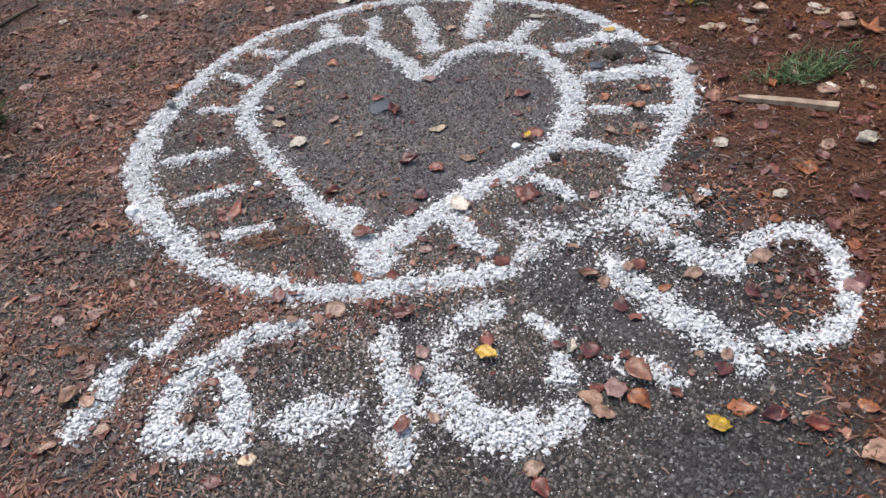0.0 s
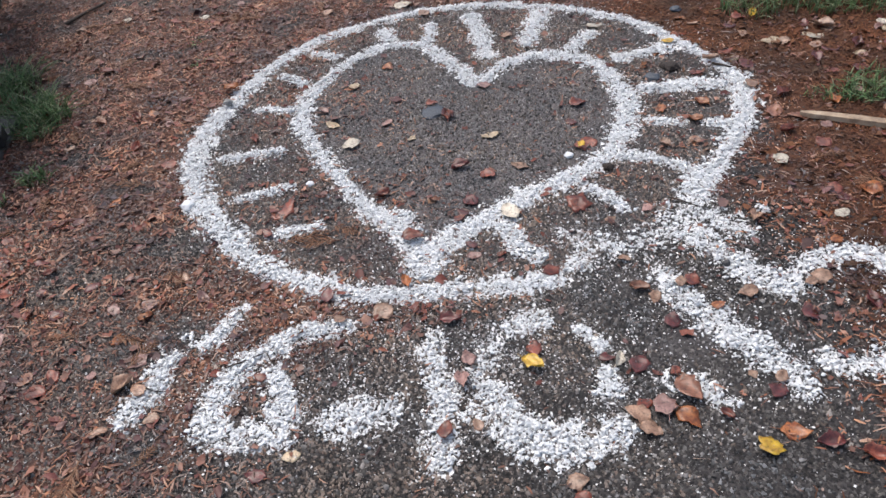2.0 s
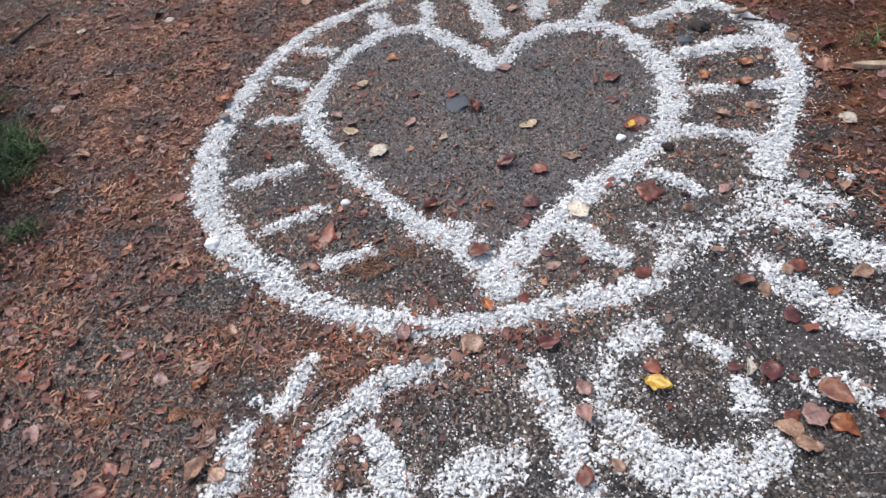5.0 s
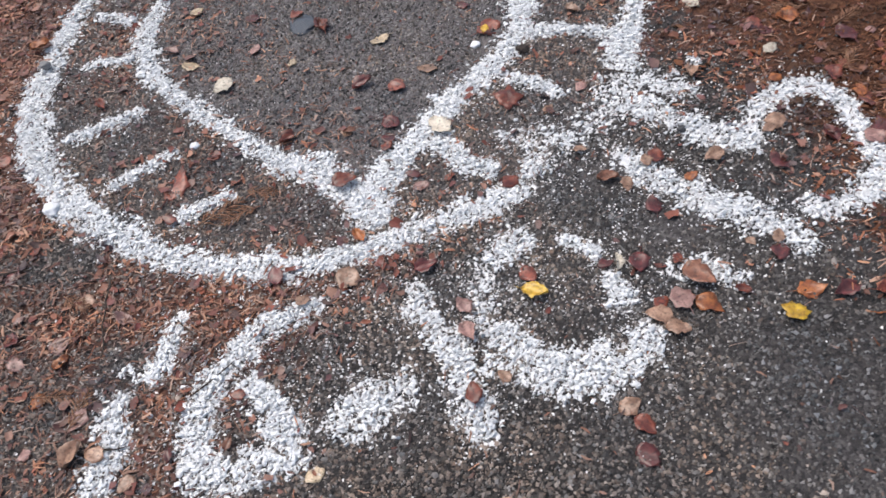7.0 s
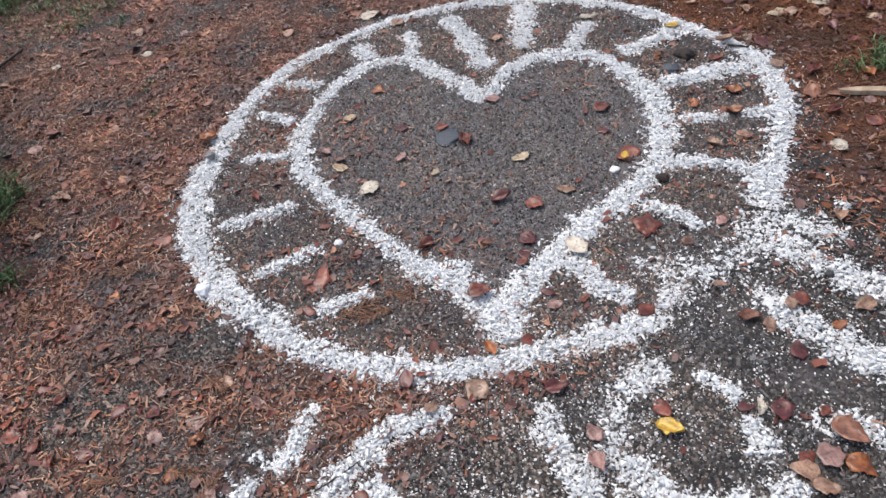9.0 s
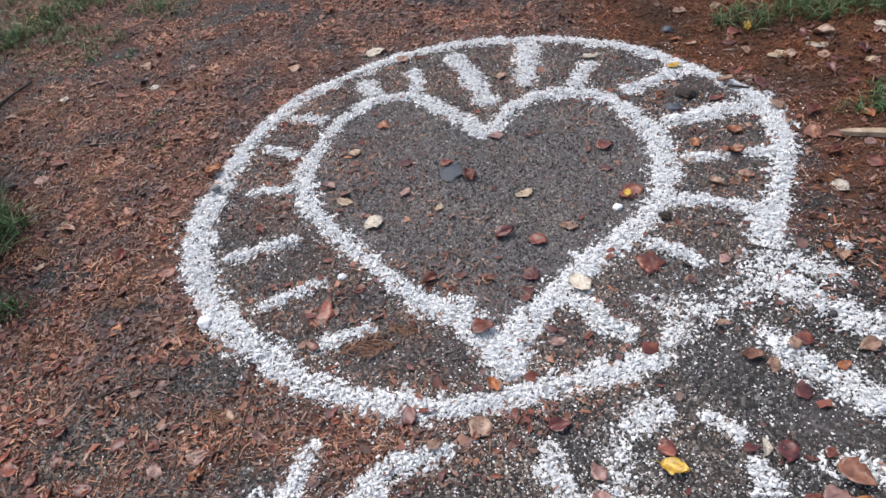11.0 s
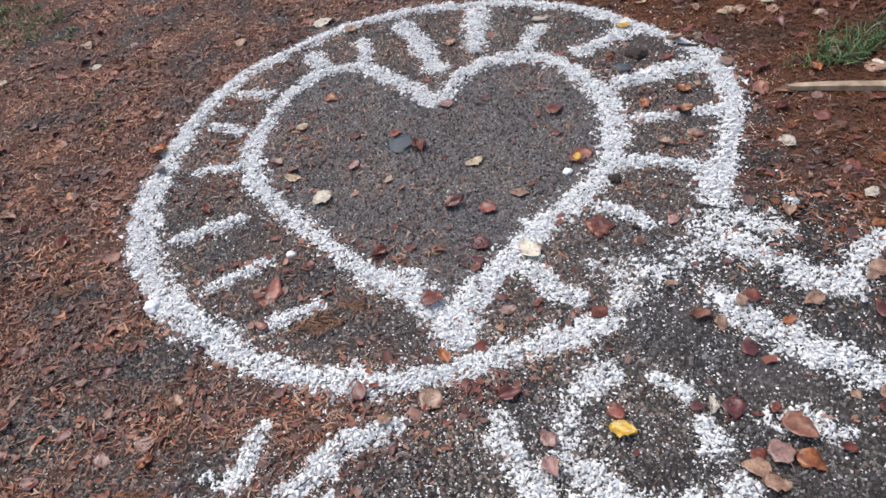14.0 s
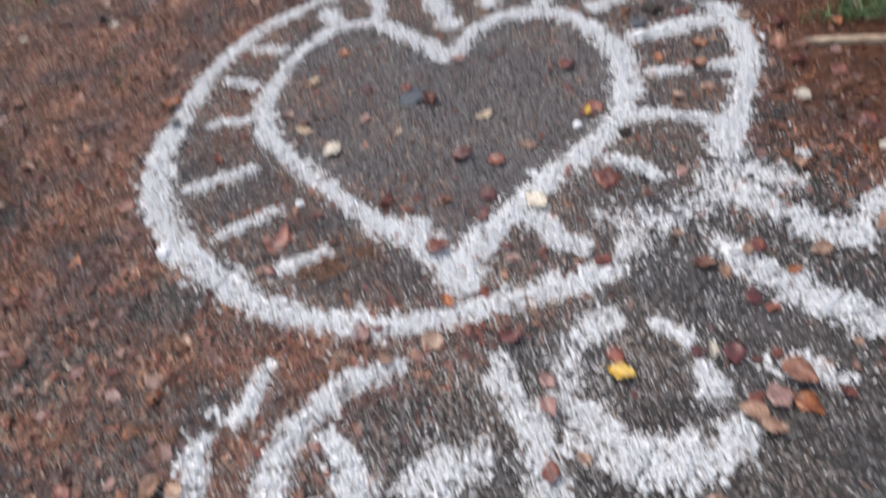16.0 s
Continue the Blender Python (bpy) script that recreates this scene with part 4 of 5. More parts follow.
for x, y, s in ((0.08, 2.00, 0.062), (-0.19, 1.83, 0.045), (-0.28, 1.35, 0.064), (-0.39, 1.32, 0.034), (-0.02, 1.00, 0.035), (0.49, 1.44, 0.041), (0.42, 1.39, 0.044), (0.65, 1.40, 0.056), (0.36, 1.54, 0.035), (0.60, 1.14, 0.028), (0.66, 1.13, 0.038), (0.84, 1.45, 0.054), (0.81, 1.43, 0.039)):
    leaf("tan", x, y, s)
for x, y, s in ((0.735, 1.69, 0.056), (1.19, 1.92, 0.058), (0.55, 2.08, 0.052), (0.65, 2.10, 0.044), (0.90, 2.44, 0.066), (0.34, 1.71, 0.041), (-0.80, 1.02, 0.043), (0.19, 0.86, 0.050), (1.28, 2.83, 0.067), (0.96, 2.83, 0.059), (-1.50, 3.56, 0.077), (-0.80, 3.29, 0.060), (-0.34, 3.21, 0.060), (0.03, 2.94, 0.056), (-0.86, 1.10, 0.048)):
    leaf("tan", x, y, s)
for x, y, s in ((-0.38, 2.45, 0.054), (-0.17, 2.34, 0.056), (0.26, 2.25, 0.050), (-0.07, 1.82, 0.059), (-0.09, 1.76, 0.042), (-0.06, 1.61, 0.044), (-0.10, 1.32, 0.060), (-0.44, 1.41, 0.052), (0.28, 1.19, 0.042), (0.35, 1.17, 0.062), (0.45, 1.31, 0.053), (0.64, 1.09, 0.053), (0.71, 0.96, 0.060), (0.78, 1.33, 0.059), (0.93, 1.36, 0.057), (1.05, 1.34, 0.066), (1.18, 1.68, 0.074), (-0.50, 0.87, 0.054), (-0.71, 1.05, 0.033), (-1.06, 1.45, 0.048), (0.18, 0.76, 0.051)):
    leaf("maroon", x, y, s)
for x, y, s in ((-0.02, 1.96, 0.060), (-0.35, 1.86, 0.054), (0.16, 1.50, 0.054), (0.11, 1.22, 0.053), (0.52, 1.45, 0.049), (0.43, 1.15, 0.031), (0.35, 1.06, 0.042), (0.79, 0.93, 0.056), (1.08, 1.43, 0.064), (1.33, 2.04, 0.070), (0.73, 2.54, 0.050), (-0.55, 1.87, 0.045), (-0.68, 1.68, 0.048), (0.52, 1.03, 0.036)):
    leaf("red", x, y, s)
for x, y, s in ((-0.05, 2.535, 0.050), (-0.05, 1.565, 0.045), (-0.05, 1.19, 0.050), (-0.06, 1.12, 0.056), (0.45, 1.76, 0.042), (-0.90, 1.19, 0.062), (-0.80, 1.42, 0.050), (-0.39, 2.29, 0.050), (-0.64, 2.38, 0.048)):
    leaf("dusky", x, y, s)
for kind, x, y, s in (("brown", 0.385, 1.425, 0.056), ("dusky", -0.95, 1.40, 0.050), ("orange", -0.94, 1.35, 0.044), ("maroon", -1.21, 1.36, 0.052), ("orange", -0.99, 1.27, 0.042), ("red", -1.14, 2.08, 0.055), ("tan", -1.57, 2.21, 0.040), ("dusky", -1.73, 2.73, 0.060), ("cream", -1.83, 3.37, 0.052), ("red", -0.56, 1.14, 0.036), ("brown", -0.59, 1.04, 0.032), ("brown", 0.93, 2.25, 0.075), ("brown", 1.00, 2.22, 0.070), ("red", 1.06, 1.55, 0.062), ("tan", -0.91, 0.98, 0.042)):
    leaf(kind, x, y, s)
leaf("red", -0.23, 1.64, 0.066, 5, "ovate", lift=0.012, label="red-brown folded leaf at the heart's point")
leaf("red", -0.175, 2.325, 0.068, 100, "curled", 8, label="orange-red curled leaf beside the slate flake")
leaf("red", -0.24, 2.42, 0.046, 20, "ovate")
leaf("maroon", -0.11, 2.005, 0.066, 15, "curled")
leaf("red", -0.10, 1.73, 0.040, 40, "ovate")
leaf("red", -0.09, 0.98, 0.052, 80, "ovate")
leaf("red", -0.655, 1.80, 0.112, 60, "pointed", label="large red-brown leaf between the white spokes")
leaf("tan", -0.905, 1.115, 0.066, 40, "curled", tilt=14, label="curled-up tan leaf standing on needle litter")
leaf("red", 0.20, 0.815, 0.050, 300, "ovate")
leaf("red", -1.68, 2.83, 0.090, 20, "ovate", label="faded pink-brown leaf on needle litter")
for x, y, s in ((-0.44, 2.71, 0.062), (-0.23, 1.46, 0.045), (0.57, 1.36, 0.037), (0.44, 1.02, 0.068), (0.91, 0.97, 0.048), (1.08, 1.47, 0.053), (0.92, 1.59, 0.038), (1.08, 1.80, 0.064), (0.67, 2.22, 0.052), (0.57, 2.30, 0.058), (0.71, 2.33, 0.055), (-0.66, 3.85, 0.072)):
    leaf("orange", x, y, s)
leaf("red", 0.29, 2.37, 0.066, 20, "ovate", 4)
leaf("red", 0.30, 2.11, 0.080, 20, "round", label="dark red leaf under a yellow leaf bit")
leaf("yellow", 0.285, 2.095, 0.040, 70, "pointed", lift=0.014, label="small yellow leaf bit on a dark red leaf")
leaf("orange", -1.055, 2.58, 0.064, 15, "curled", lift=0.012, label="orange-yellow curled leaf on the white ring's edge")
leaf("orange", 0.65, 0.985, 0.066, 350, "pointed", label="long orange-brown leaf beside a maroon one")
leaf("brown", 0.45, 1.09, 0.080, 300, "ovate", label="large brown leaf on top of a small heap of leaves", lift=0.012)
leaf("dusky", 0.39, 1.05, 0.060, 100, "round", lift=0.008)
leaf("tan", 0.33, 1.03, 0.060, 150, "ovate", lift=0.004)
leaf("tan", 0.355, 0.99, 0.054, 330, "ovate")


# more leaves on the litter round the drawing
for x, y, z in ((1.20, 2.79, 0.060), (1.49, 2.79, 0.080), (1.32, 2.62, 0.055), (0.89, 2.64, 0.056)):
    leaf("buff", x, y, z, None, "ovate", 10)
for x, y, z in ((1.27, 2.85, 0.090), (1.56, 2.72, 0.092), (1.53, 2.64, 0.088), (0.80, 2.63, 0.062), (1.31, 2.24, 0.074), (1.09, 2.75, 0.068), (1.20, 2.71, 0.060), (-2.04, 3.29, 0.055), (-1.56, 2.41, 0.060), (-0.89, 1.50, 0.046)):
    leaf("tan", x, y, z, None, None, 10)
for x, y, z in ((1.24, 2.67, 0.075), (0.92, 2.59, 0.075), (1.17, 2.60, 0.072), (1.34, 2.69, 0.076), (1.46, 2.67, 0.075), (1.29, 2.51, 0.070), (0.93, 2.91, 0.060), (-1.07, 1.64, 0.055), (-1.40, 1.77, 0.056), (-1.15, 1.47, 0.054), (-1.37, 2.07, 0.052), (-1.36, 1.58, 0.052), (1.60, 2.95, 0.080), (1.70, 2.60, 0.080)):
    leaf("maroon", x, y, z, None, None, 10)
for x, y, z in ((0.98, 2.98, 0.072), (0.94, 2.13, 0.062), (1.03, 2.06, 0.062), (-1.56, 3.32, 0.060), (-1.25, 2.87, 0.058), (-1.62, 2.60, 0.062), (-1.31, 2.20, 0.054), (-1.53, 1.68, 0.055), (-1.02, 1.71, 0.046), (-1.13, 1.09, 0.060), (-1.41, 1.45, 0.058), (-0.86, 2.21, 0.050), (-1.39, 2.41, 0.056), (1.62, 2.20, 0.07), (1.45, 1.75, 0.065), (1.22, 1.55, 0.055)):
    leaf("red", x, y, z, None, None, 10)
for x, y, z in ((-1.25, 1.87, 0.060), (-1.34, 2.43, 0.060), (1.14, 2.30, 0.060), (1.50, 2.05, 0.06), (1.25, 1.30, 0.05)):
    leaf("orange", x, y, z, None, None, 10)


for kind, x, y, z in (("orange", 0.75, 3.01, 0.046), ("yellow", 1.04, 3.01, 0.062), ("tan", 0.85, 3.24, 0.060), ("tan", 0.79, 2.94, 0.046), ("tan", 1.00, 3.23, 0.060), ("red", 0.87, 2.70, 0.074), ("red", 0.99, 2.36, 0.076), ("red", 1.40, 2.12, 0.064), ("buff", 1.44, 2.24, 0.060)):
    leaf(kind, x, y, z, None, None, 8)


def lobed_leaf(x, y, size, heading, kind, label, curl=0.55, cut=0.45):
    """A dry five-lobed leaf, its lobes curled upwards."""
    b = bmesh.new()
    r = random.Random(int(heading))
    mid = b.verts.new((0, 0, 0.02))
    rim = []
    for k in range(20):
        a = 2 * math.pi * k / 20
        lobe = (1.0 if k % 4 == 0 else cut if k % 4 == 2 else 0.5 + 0.4 * cut) * (0.55 if k == 8 or k == 12 else 1.0)
        d = 0.5 * lobe * r.uniform(0.82, 1.12)
        rim.append((d * math.cos(a), d * math.sin(a), 0.03 + curl * d * d + r.uniform(0, 0.03)))
    half = [b.verts.new((p[0] * 0.5, p[1] * 0.5, 0.02 + p[2] * 0.3 + (0.03 if k % 4 else 0))) for k, p in enumerate(rim)]
    rim = [b.verts.new(p) for p in rim]
    for k in range(20):
        n = (k + 1) % 20
        b.faces.new((mid, half[k], half[n]))
        b.faces.new((half[k], rim[k], rim[n], half[n]))
    bmesh.ops.recalc_face_normals(b, faces=b.faces[:])
    bmesh.ops.solidify(b, geom=b.faces[:], thickness=0.012)
    ob = part("lobed_leaf", b, LEAF_KINDS[kind][0], smooth=True)
    part("stalk", rod([(-0.02, 0, 0.05), (-0.35, 0.03, 0.06), (-0.62, 0.1, 0.12)], 0.014, 0.010, 5), LEAF_KINDS["tan"][0], ob)
    ob.matrix_basis = pose(*(x, y, float(relief(x, y)) + 0.006 + chip_height(x, y)), 8, -10, heading) @ Matrix.Scale(size, 4)
    tagged(ob, label, "leaf", "fallen leaves on the path")


lobed_leaf(1.60, 2.60, 0.135, 130, "orange", "large curled orange-brown lobed leaf on the verge")
lobed_leaf(0.59, 0.945, 0.066, 205, "yellow", "ragged bright yellow leaf on dark grit", 0.3, 0.68)
lobed_leaf(0.25, 1.78, 0.088, 70, "red", "dark red lobed leaf beside the heart outline", 0.25, 0.72)


# leaves half lost in the litter on both sides
scatter = random.Random(21)
for count, lo, hi in ((46, (-2.15, 1.25), (-1.12, 3.5)), (20, (-1.9, 3.3), (0.6, 4.3)), (18, (0.98, 1.05), (1.65, 2.45)), (30, (0.88, 2.42), (1.75, 3.05)), (8, (-1.3, 0.85), (-0.95, 1.5))):
    for _ in range(count):
        x, y = scatter.uniform(lo[0], hi[0]), scatter.uniform(lo[1], hi[1])
        leaf(scatter.choice(("red", "maroon", "brown", "dusky", "red", "brown")), x, y, scatter.uniform(0.028, 0.056), None, None, 14, lift=-0.001)


# ---- sticks, stones and clods ----
def ridge(x, y, lift=0.0):
    return (x, y, float(relief(x, y)) + lift)


FRONDS = []


def frond(x, y, size, heading, label="rust-brown dry conifer spray lying on the litter"):
    """A dead flat spray: a thin stem with rows of narrow side leaflets."""
    r = random.Random(int(x * 977) + int(y * 313))
    m = pose(x, y, float(relief(x, y)) + 0.006, r.uniform(-5, 5), r.uniform(-5, 5), heading) @ Matrix.Scale(size, 4)
    if len(FRONDS) > 5:
        src = FRONDS[r.randrange(6)]
        keep = src.matrix_basis.copy()
        src.matrix_basis = Matrix()
        ob = copy_thing(src, m)
        src.matrix_basis = keep
    else:
        bow = r.uniform(-0.25, 0.25)
        spine = [(u - 0.5, bow * u * (1 - u), 0.02 + 0.10 * u * (1 - u)) for u in (0, 0.2, 0.4, 0.6, 0.8, 1.0)]
        b = rod(spine, 0.016, 0.006, 5)
        for k in range(22):
            u = 0.08 + 0.9 * k / 21
            px, py, pz = u - 0.5, bow * u * (1 - u), 0.02 + 0.10 * u * (1 - u)
            for side in (-1, 1):
                if r.random() < 0.15:
                    continue
                a = side * math.radians(r.uniform(30, 58))
                long = (0.34 * math.sin(math.pi * (0.15 + 0.8 * u)) + 0.05) * r.uniform(0.6, 1.1)
                dx, dy = math.cos(a), math.sin(a)
                w, up = r.uniform(0.012, 0.022), r.uniform(-0.04, 0.07)
                p = [(px, py, pz), (px + dx * long * 0.5 - dy * w, py + dy * long * 0.5 + dx * w, pz + up), (px + dx * long, py + dy * long, pz + up * 0.4), (px + dx * long * 0.5 + dy * w, py + dy * long * 0.5 - dx * w, pz + up + 0.008), (px + dx * long * 0.5, py + dy * long * 0.5, pz + up - 0.02)]
                v = [b.verts.new(c) for c in p]
                for f in ((0, 1, 3), (1, 2, 3), (0, 4, 1), (1, 4, 2), (2, 4, 3), (3, 4, 0)):
                    b.faces.new([v[i] for i in f])
        ob = part("dry_spray", b, M_FROND)
        ob.matrix_basis = m
        FRONDS.append(ob)
        tagged(ob, label, "dry spray", "dry conifer sprays in the litter")
    return ob


for x, y, z, h in ((-0.55, 1.66, 0.13, 20), (-0.50, 1.63, 0.10, 200), (-0.44, 1.69, 0.09, 330), (1.02, 1.98, 0.10, 10), (1.10, 1.83, 0.11, 175), (1.22, 1.74, 0.11, 20), (1.28, 1.60, 0.10, 5), (1.12, 1.58, 0.10, 30), (1.03, 1.02, 0.09, 170)):
    frond(x, y, z, h)
spray = random.Random(8)
for _ in range(46):
    x, y = spray.uniform(-2.1, -0.75), spray.uniform(0.75, 3.4)
    if math.hypot(x + 0.1, y - 2.35) > 1.12:
        frond(x, y, spray.uniform(0.07, 0.13), spray.uniform(0, 360))


def lath():
    """A split piece of weathered wood, thicker at one end."""
    a, c = Vector(ridge(1.005, 2.222, 0.012)), Vector(ridge(1.292, 2.118, 0.012))
    b = bmesh.new()
    r = random.Random(5)
    rings, count = [], 9
    for k in range(count):
        u = k / (count - 1)
        w, h = 0.011 + 0.007 * u + r.uniform(-0.0012, 0.0012), 0.008 + 0.003 * u
        if k == 0:
            w *= 0.45
        off = 0.003 * math.sin(4 * u)
        x = u * (c - a).length
        rings.append([b.verts.new((x + (0.006 if (i in (1, 2) and k == count - 1) else 0), y + off, z)) for i, (y, z) in enumerate(((-w, -h), (w, -h), (w * 0.9, h), (-w * 0.85, h * 0.9)))])
    for p, q in zip(rings, rings[1:]):
        for s in range(4):
            b.faces.new((p[s], p[(s + 1) % 4], q[(s + 1) % 4], q[s]))
    b.faces.new(rings[0][::-1])
    b.faces.new(rings[-1])
    bmesh.ops.bevel(b, geom=b.edges[:], offset=0.0012, segments=1, affect="EDGES")
    ob = part("wooden_lath", b, M_LATH)
    d = c - a
    ob.matrix_basis = pose(*a, 0, 0, math.degrees(math.atan2(d.y, d.x)))
    tagged(ob, "weathered split wooden lath lying by a grass tuft", "stick")


lath()


def twig(points, r0, r1, label):
    r = random.Random(len(points) + int(points[0][0] * 100))
    line = smooth_line([(x, y, 0) for x, y in points], 0.03)
    pts = [(p[0] + r.uniform(-0.003, 0.003), p[1] + r.uniform(-0.003, 0.003), float(relief(p[0], p[1])) + r0 + 0.004 + r.uniform(0, 0.003)) for p in line]
    tagged(part("twig", rod(pts, r0, r1, 6), M_TWIG, smooth=True), label, "twig")


twig([(-2.15, 3.36), (-2.12, 3.46), (-2.08, 3.54), (-2.04, 3.64)], 0.009, 0.006, "dark dead branch piece on needle litter")
twig([(0.80, 2.60), (0.84, 2.58), (0.89, 2.555)], 0.005, 0.003, "small dark twig lying across the white ring")
twig([(-0.83, 1.56), (-0.845, 1.45), (-0.85, 1.30)], 0.0028, 0.0018, "thin dark twig on needle litter")
twig([(-1.25, 1.62), (-1.12, 1.66), (-1.0, 1.64)], 0.003, 0.0018, "thin dark twig on needle litter")
twig([(-0.675, 1.37), (-0.655, 1.335), (-0.625, 1.31)], 0.002, 0.0012, "thin dark twig on white chips")
twig([(-0.87, 1.118), (-0.82, 1.10), (-0.76, 1.098)], 0.002, 0.0012, "thin dark twig on white chips")
twig([(-0.66, 1.17), (-0.60, 1.20), (-0.52, 1.24)], 0.0022, 0.0014, "thin brown twig on needle litter")
twig([(0.52, 1.80), (0.57, 1.77), (0.62, 1.73)], 0.0022, 0.0015, "thin dark twig on white chips")


def pebble(name, x, y, size, mat, label, flat=0.6, seed=1, group="", rough=0.08, lift=0.0):
    r = random.Random(seed)
    b = bmesh.new()
    bmesh.ops.create_icosphere(b, subdivisions=3, radius=0.5)
    for v in b.verts:
        v.co *= 1 + 0.45 * noise.noise(v.co * 2.6 + Vector((seed, 0, 0))) + rough * noise.noise(v.co * 8 + Vector((0, seed, 0)))
        v.co.x *= r.uniform(0.98, 1.02)
        v.co.z *= flat
    ob = part(name, b, mat, smooth=True)
    ob.matrix_basis = pose(*ridge(x, y, size * flat * 0.32 + lift), 0, 0, r.uniform(0, 360)) @ Matrix.Scale(size, 4)
    tagged(ob, label, "stone", group)


pebble("pebble", 0.62, 1.51, 0.024, M_STONE, "small black pebble on white chips", seed=2)
pebble("pebble", -1.035, 2.465, 0.034, M_GREYSTONE, "grey pebble sitting on the white ring", 0.75, seed=3, lift=0.014)
pebble("pebble", 0.24, 2.05, 0.028, M_CHIP, "white pebble inside the heart", seed=4)
pebble("pebble", -0.99, 1.84, 0.042, M_CHIP, "white pebble at the ring's outer edge", seed=5)
pebble("pebble", -0.60, 1.93, 0.024, M_CHIP, "small white pebble beside the heart", seed=6)
pebble("flat_stone", -0.23, 2.365, 0.095, M_SLATE, "flat blue-grey slate flake sunk in the soil", 0.12, 7)
pebble("flat_stone", 0.57, 2.525, 0.055, M_SLATE, "small blue-grey stone between the white spokes", 0.3, 11)
pebble("flat_stone", 0.75, 3.10, 0.05, M_SLATE, "small blue-grey stone beyond the ring", 0.4, 13)
pebble("soil_clod", 0.65, 2.60, 0.066, M_CLOD, "dark crumbly clod between heart and ring", 0.24, 8, rough=0.5)
pebble("soil_clod", 0.36, 1.97, 0.036, M_CLOD, "small dark clod on the heart outline", 0.5, 9, rough=0.5)


# ---- grass ----
def grass_tuft(x, y, wide, tall, blades, label, mat=M_GRASS):
    """Bent tapering blades out of one root patch."""
    n = blades
    a, r = rng.uniform(0, 2 * np.pi, n), wide * 0.5 * np.sqrt(rng.uniform(0, 1, n))
    bx, by = x + np.cos(a) * r, y + np.sin(a) * r * 0.8
    head = rng.uniform(0, 2 * np.pi, n)
    length = tall * rng.uniform(0.45, 1.15, n)
    lean = rng.uniform(0.35, 1.45, n)
    w = rng.uniform(0.0016, 0.0042, n)
    v = np.zeros((n, 13, 3))
    for k in range(5):
        u = k / 4
        out, up = length * lean * u ** 1.6 * 0.8, length * (u - 0.42 * lean * u * u)
        cx, cy = bx + np.cos(head) * out, by + np.sin(head) * out
        cz = relief(bx, by) + np.maximum(0.002, up)
        sx, sy = -np.sin(head) * w * (1 - 0.85 * u), np.cos(head) * w * (1 - 0.85 * u)
        if k < 4:
            v[:, 3 * k] = np.stack([cx - sx, cy - sy, cz], 1)
            v[:, 3 * k + 1] = np.stack([cx, cy, cz - w * 0.8], 1)
            v[:, 3 * k + 2] = np.stack([cx + sx, cy + sy, cz], 1)
        else:
            v[:, 12] = np.stack([cx, cy, cz], 1)
    f = []
    for k in range(3):
        for s in range(3):
            p, q = 3 * k + s, 3 * k + (s + 1) % 3
            f += [(p, q, q + 3), (p, q + 3, p + 3)]
    f += [(9 + s, 9 + (s + 1) % 3, 12) for s in range(3)]
    tagged(cloud("grass_tuft", v, np.array(f), mat), label, "grass", "grass tufts along the path", kind="stuff")


for x, y, w, h, n in ((-1.77, 2.44, 0.18, 0.12, 130), (-1.90, 2.52, 0.24, 0.14, 190), (-1.76, 2.32, 0.14, 0.11, 70), (-1.88, 2.36, 0.12, 0.10, 50), (-2.10, 2.74, 0.28, 0.14, 240), (-2.30, 2.55, 0.3, 0.14, 200), (-1.61, 2.02, 0.12, 0.07, 70), (-1.71, 1.88, 0.12, 0.06, 40)):
    grass_tuft(x, y, w, h, n, "green grass tuft at the edge of a concrete slab")
for x, y, w, h, n in ((1.17, 2.33, 0.12, 0.055, 50), (1.25, 2.34, 0.16, 0.070, 120), (1.35, 2.37, 0.15, 0.080, 90), (1.47, 2.42, 0.20, 0.06, 26), (1.10, 2.34, 0.10, 0.05, 18), (1.62, 2.34, 0.2, 0.05, 16), (1.30, 2.45, 0.14, 0.05, 24)):
    grass_tuft(x, y, w, h, n, "green grass tuft growing through leaf litter")
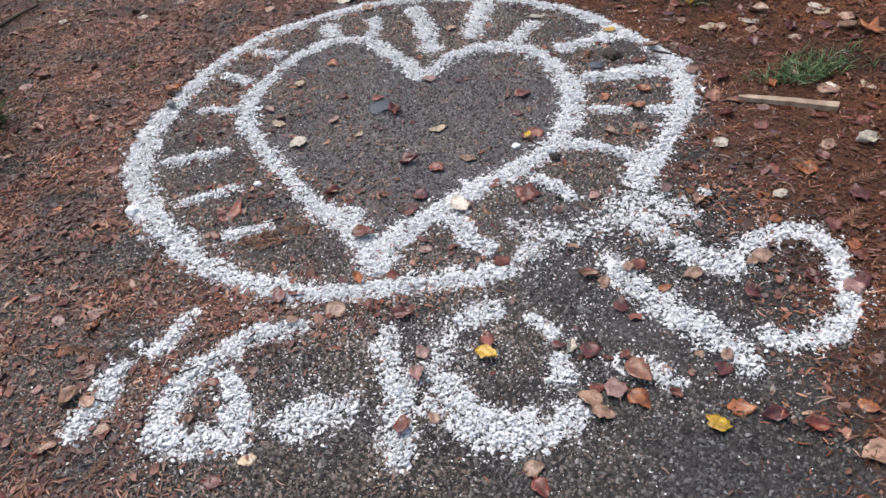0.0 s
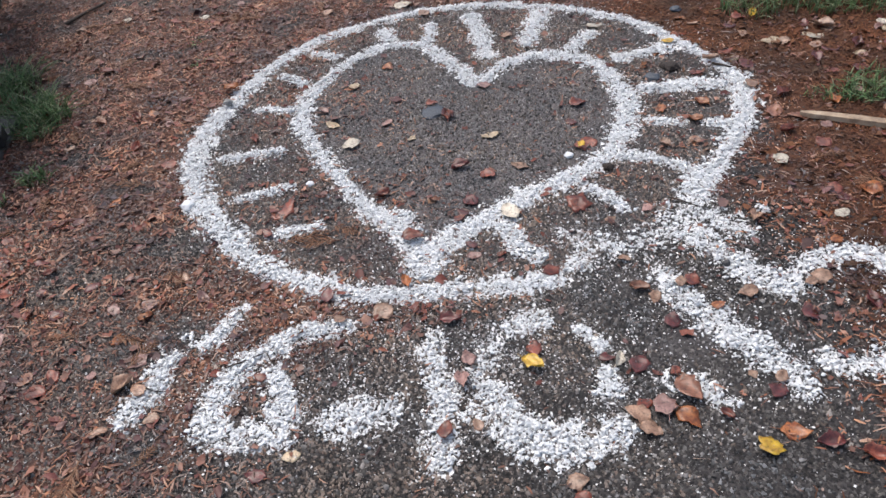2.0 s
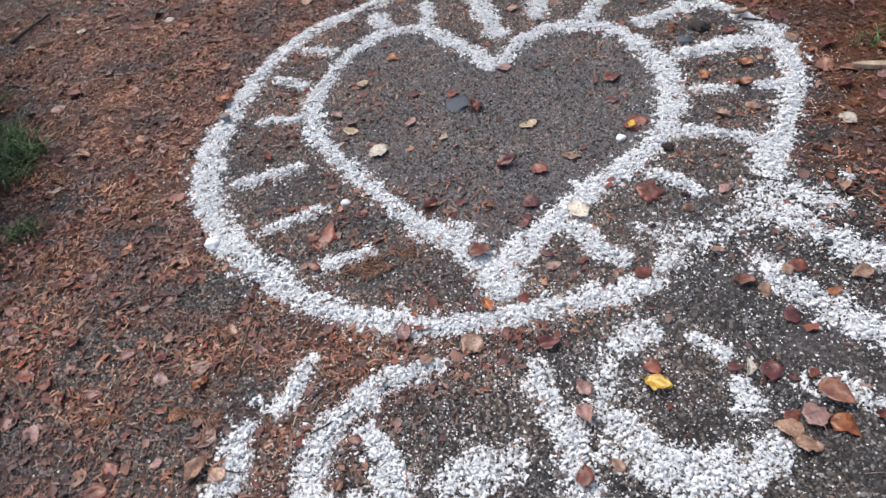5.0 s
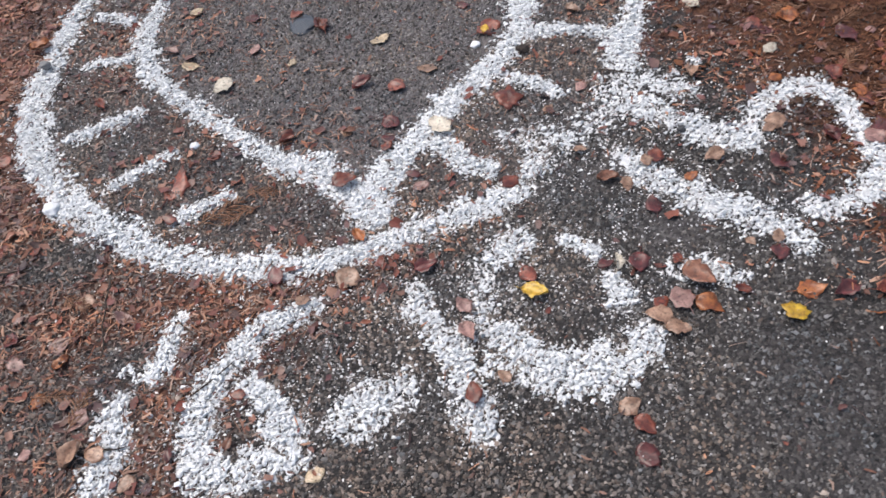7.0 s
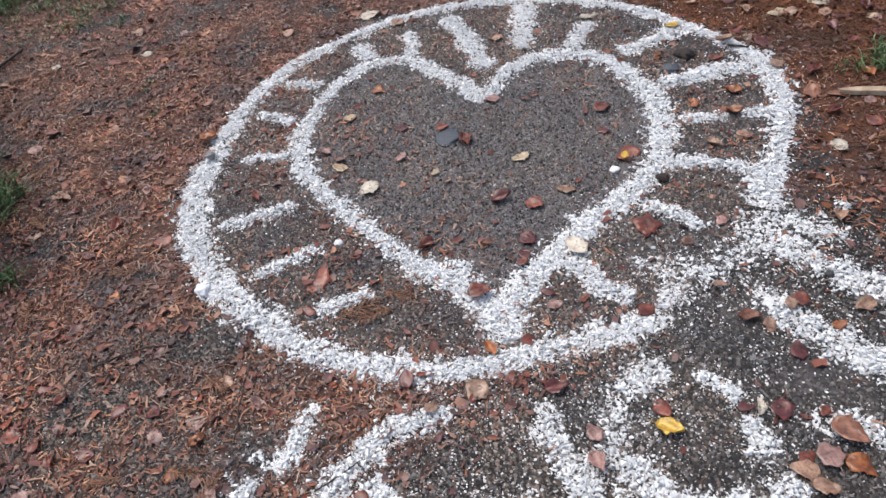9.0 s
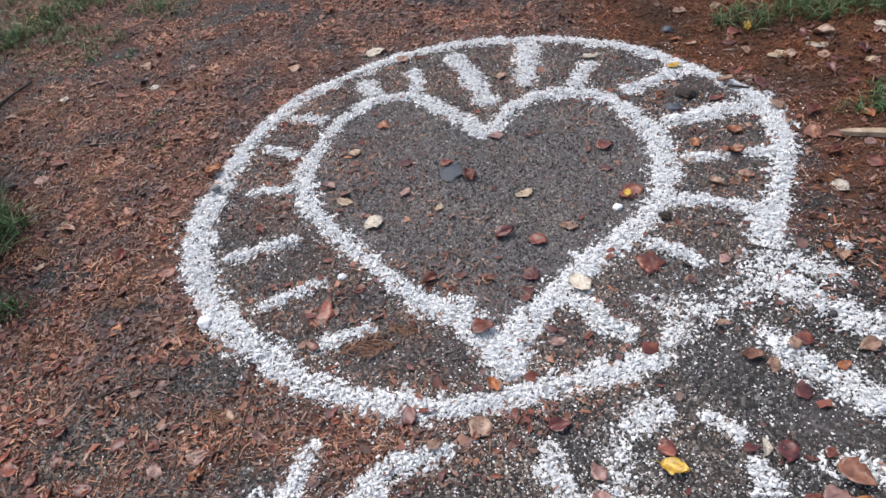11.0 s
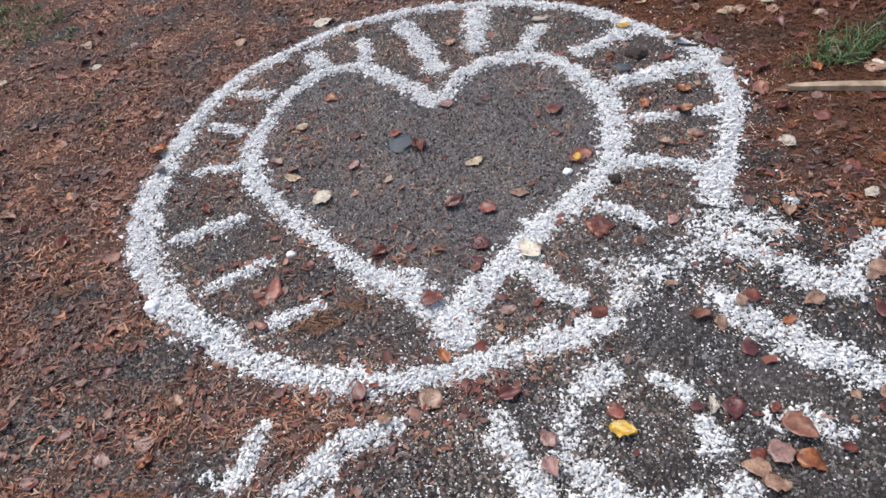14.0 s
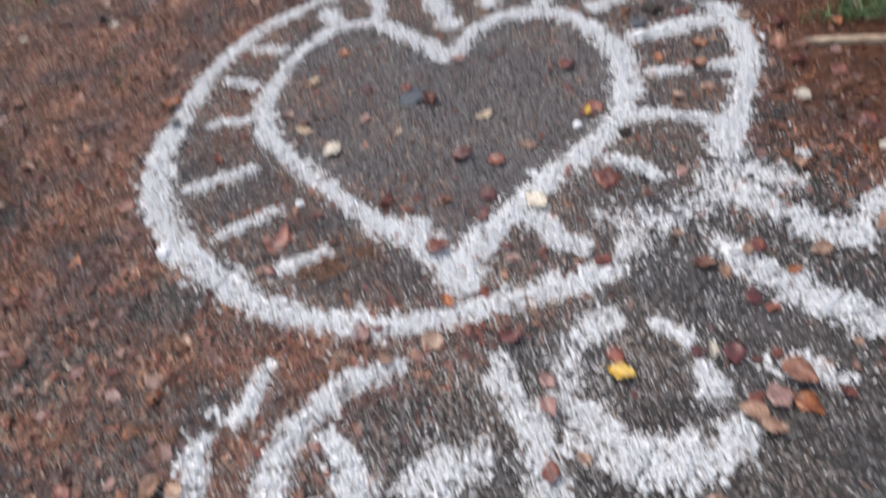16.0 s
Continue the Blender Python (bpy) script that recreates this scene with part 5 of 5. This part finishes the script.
for x, y, w, h, n in ((1.05, 3.05, 0.25, 0.10, 130), (1.30, 3.05, 0.30, 0.12, 190), (1.55, 3.02, 0.30, 0.12, 190), (1.80, 3.15, 0.35, 0.12, 180), (1.42, 3.3, 0.4, 0.12, 220), (-1.80, 3.95, 0.26, 0.05, 90), (-1.62, 3.74, 0.14, 0.035, 30), (-1.86, 3.78, 0.18, 0.045, 55), (-1.5, 4.2, 0.3, 0.05, 70), (-2.0, 4.1, 0.3, 0.06, 90), (-1.2, 4.45, 0.3, 0.04, 40), (-1.38, 3.06, 0.10, 0.025, 14), (-1.29, 2.85, 0.12, 0.025, 16), (-2.75, 4.05, 0.4, 0.11, 200), (-2.45, 4.15, 0.35, 0.10, 260), (-2.1, 4.5, 0.4, 0.10, 240), (-2.25, 4.28, 0.3, 0.09, 160), (-2.62, 3.9, 0.25, 0.09, 110), (-2.9, 3.8, 0.3, 0.1, 120), (-1.75, 4.55, 0.35, 0.09, 110), (-2.45, 4.5, 0.35, 0.07, 90), (-2.65, 4.75, 0.4, 0.08, 120), (-2.3, 4.85, 0.4, 0.07, 100), (-2.75, 4.4, 0.3, 0.08, 90), (-1.95, 4.9, 0.4, 0.07, 90), (-1.4, 4.95, 0.4, 0.06, 60), (-2.16, 4.15, 0.3, 0.06, 80), (-2.28, 4.0, 0.3, 0.06, 70), (-1.95, 3.92, 0.25, 0.04, 40), (-1.65, 4.3, 0.25, 0.07, 110), (-2.05, 3.75, 0.3, 0.035, 40)):
    grass_tuft(x, y, w, h, n, "low grass tuft at the litter's edge")


# ---- bench at the path's edge: stained seat boards on iron feet over a concrete slab ----
def rounded_box(sx, sy, sz, bevel, segments=3):
    b = bmesh.new()
    bmesh.ops.create_cube(b, size=1.0)
    for v in b.verts:
        v.co = Vector((v.co.x * sx, v.co.y * sy, v.co.z * sz))
    bmesh.ops.bevel(b, geom=b.edges[:], offset=bevel, segments=segments, affect="EDGES", profile=0.5)
    return b


def bench():
    base = new("park_bench")
    base.matrix_basis = pose(-1.692, 2.088, 0.0, 0, 0, 116.5)
    tagged(base, "dark-stained wooden bench on black iron feet", "bench")
    for k in range(3):
        o = part("seat_board", rounded_box(2.10, 0.125, 0.06, 0.028), M_BENCH, base, smooth=True)
        o.location = (1.04, 0.005 + 0.137 * k, 0.42)
    for u, back in ((0.15, -0.012), (1.70, 0.088)):
        leg = part("leg", rounded_box(0.06, 0.07, 0.34, 0.012), M_IRON, base)
        leg.location = (u, 0.33 + back, 0.225)
        foot = part("foot", rounded_box(0.10, 0.34, 0.06, 0.012), M_IRON, base, "black iron foot")
        foot.location = (u + 0.05, 0.235 + back, 0.062)
        # paler grey top on the black foot
        plate = part("foot_plate", rounded_box(0.05, 0.14, 0.008, 0.003, 1), M_IRONTOP, foot, "pale grey plate on the foot")
        plate.location = (0.02, -0.07, 0.032)
    # thin paler tan strip across the front board
    edge = part("worn_edge", rounded_box(0.010, 0.11, 0.005, 0.002, 1), M_BENCH_EDGE, base, "pale tan line across the board")
    edge.location = (0.40, 0.0, 0.4515)


bench()
slab = part("concrete_slab", rounded_box(0.78, 0.60, 0.10, 0.012, 2), M_CONCRETE)
slab.matrix_basis = pose(-2.09, 2.01, -0.018, 0, 0, 105)
tagged(slab, "wet grey concrete slab under the bench", "slab", kind="structure")
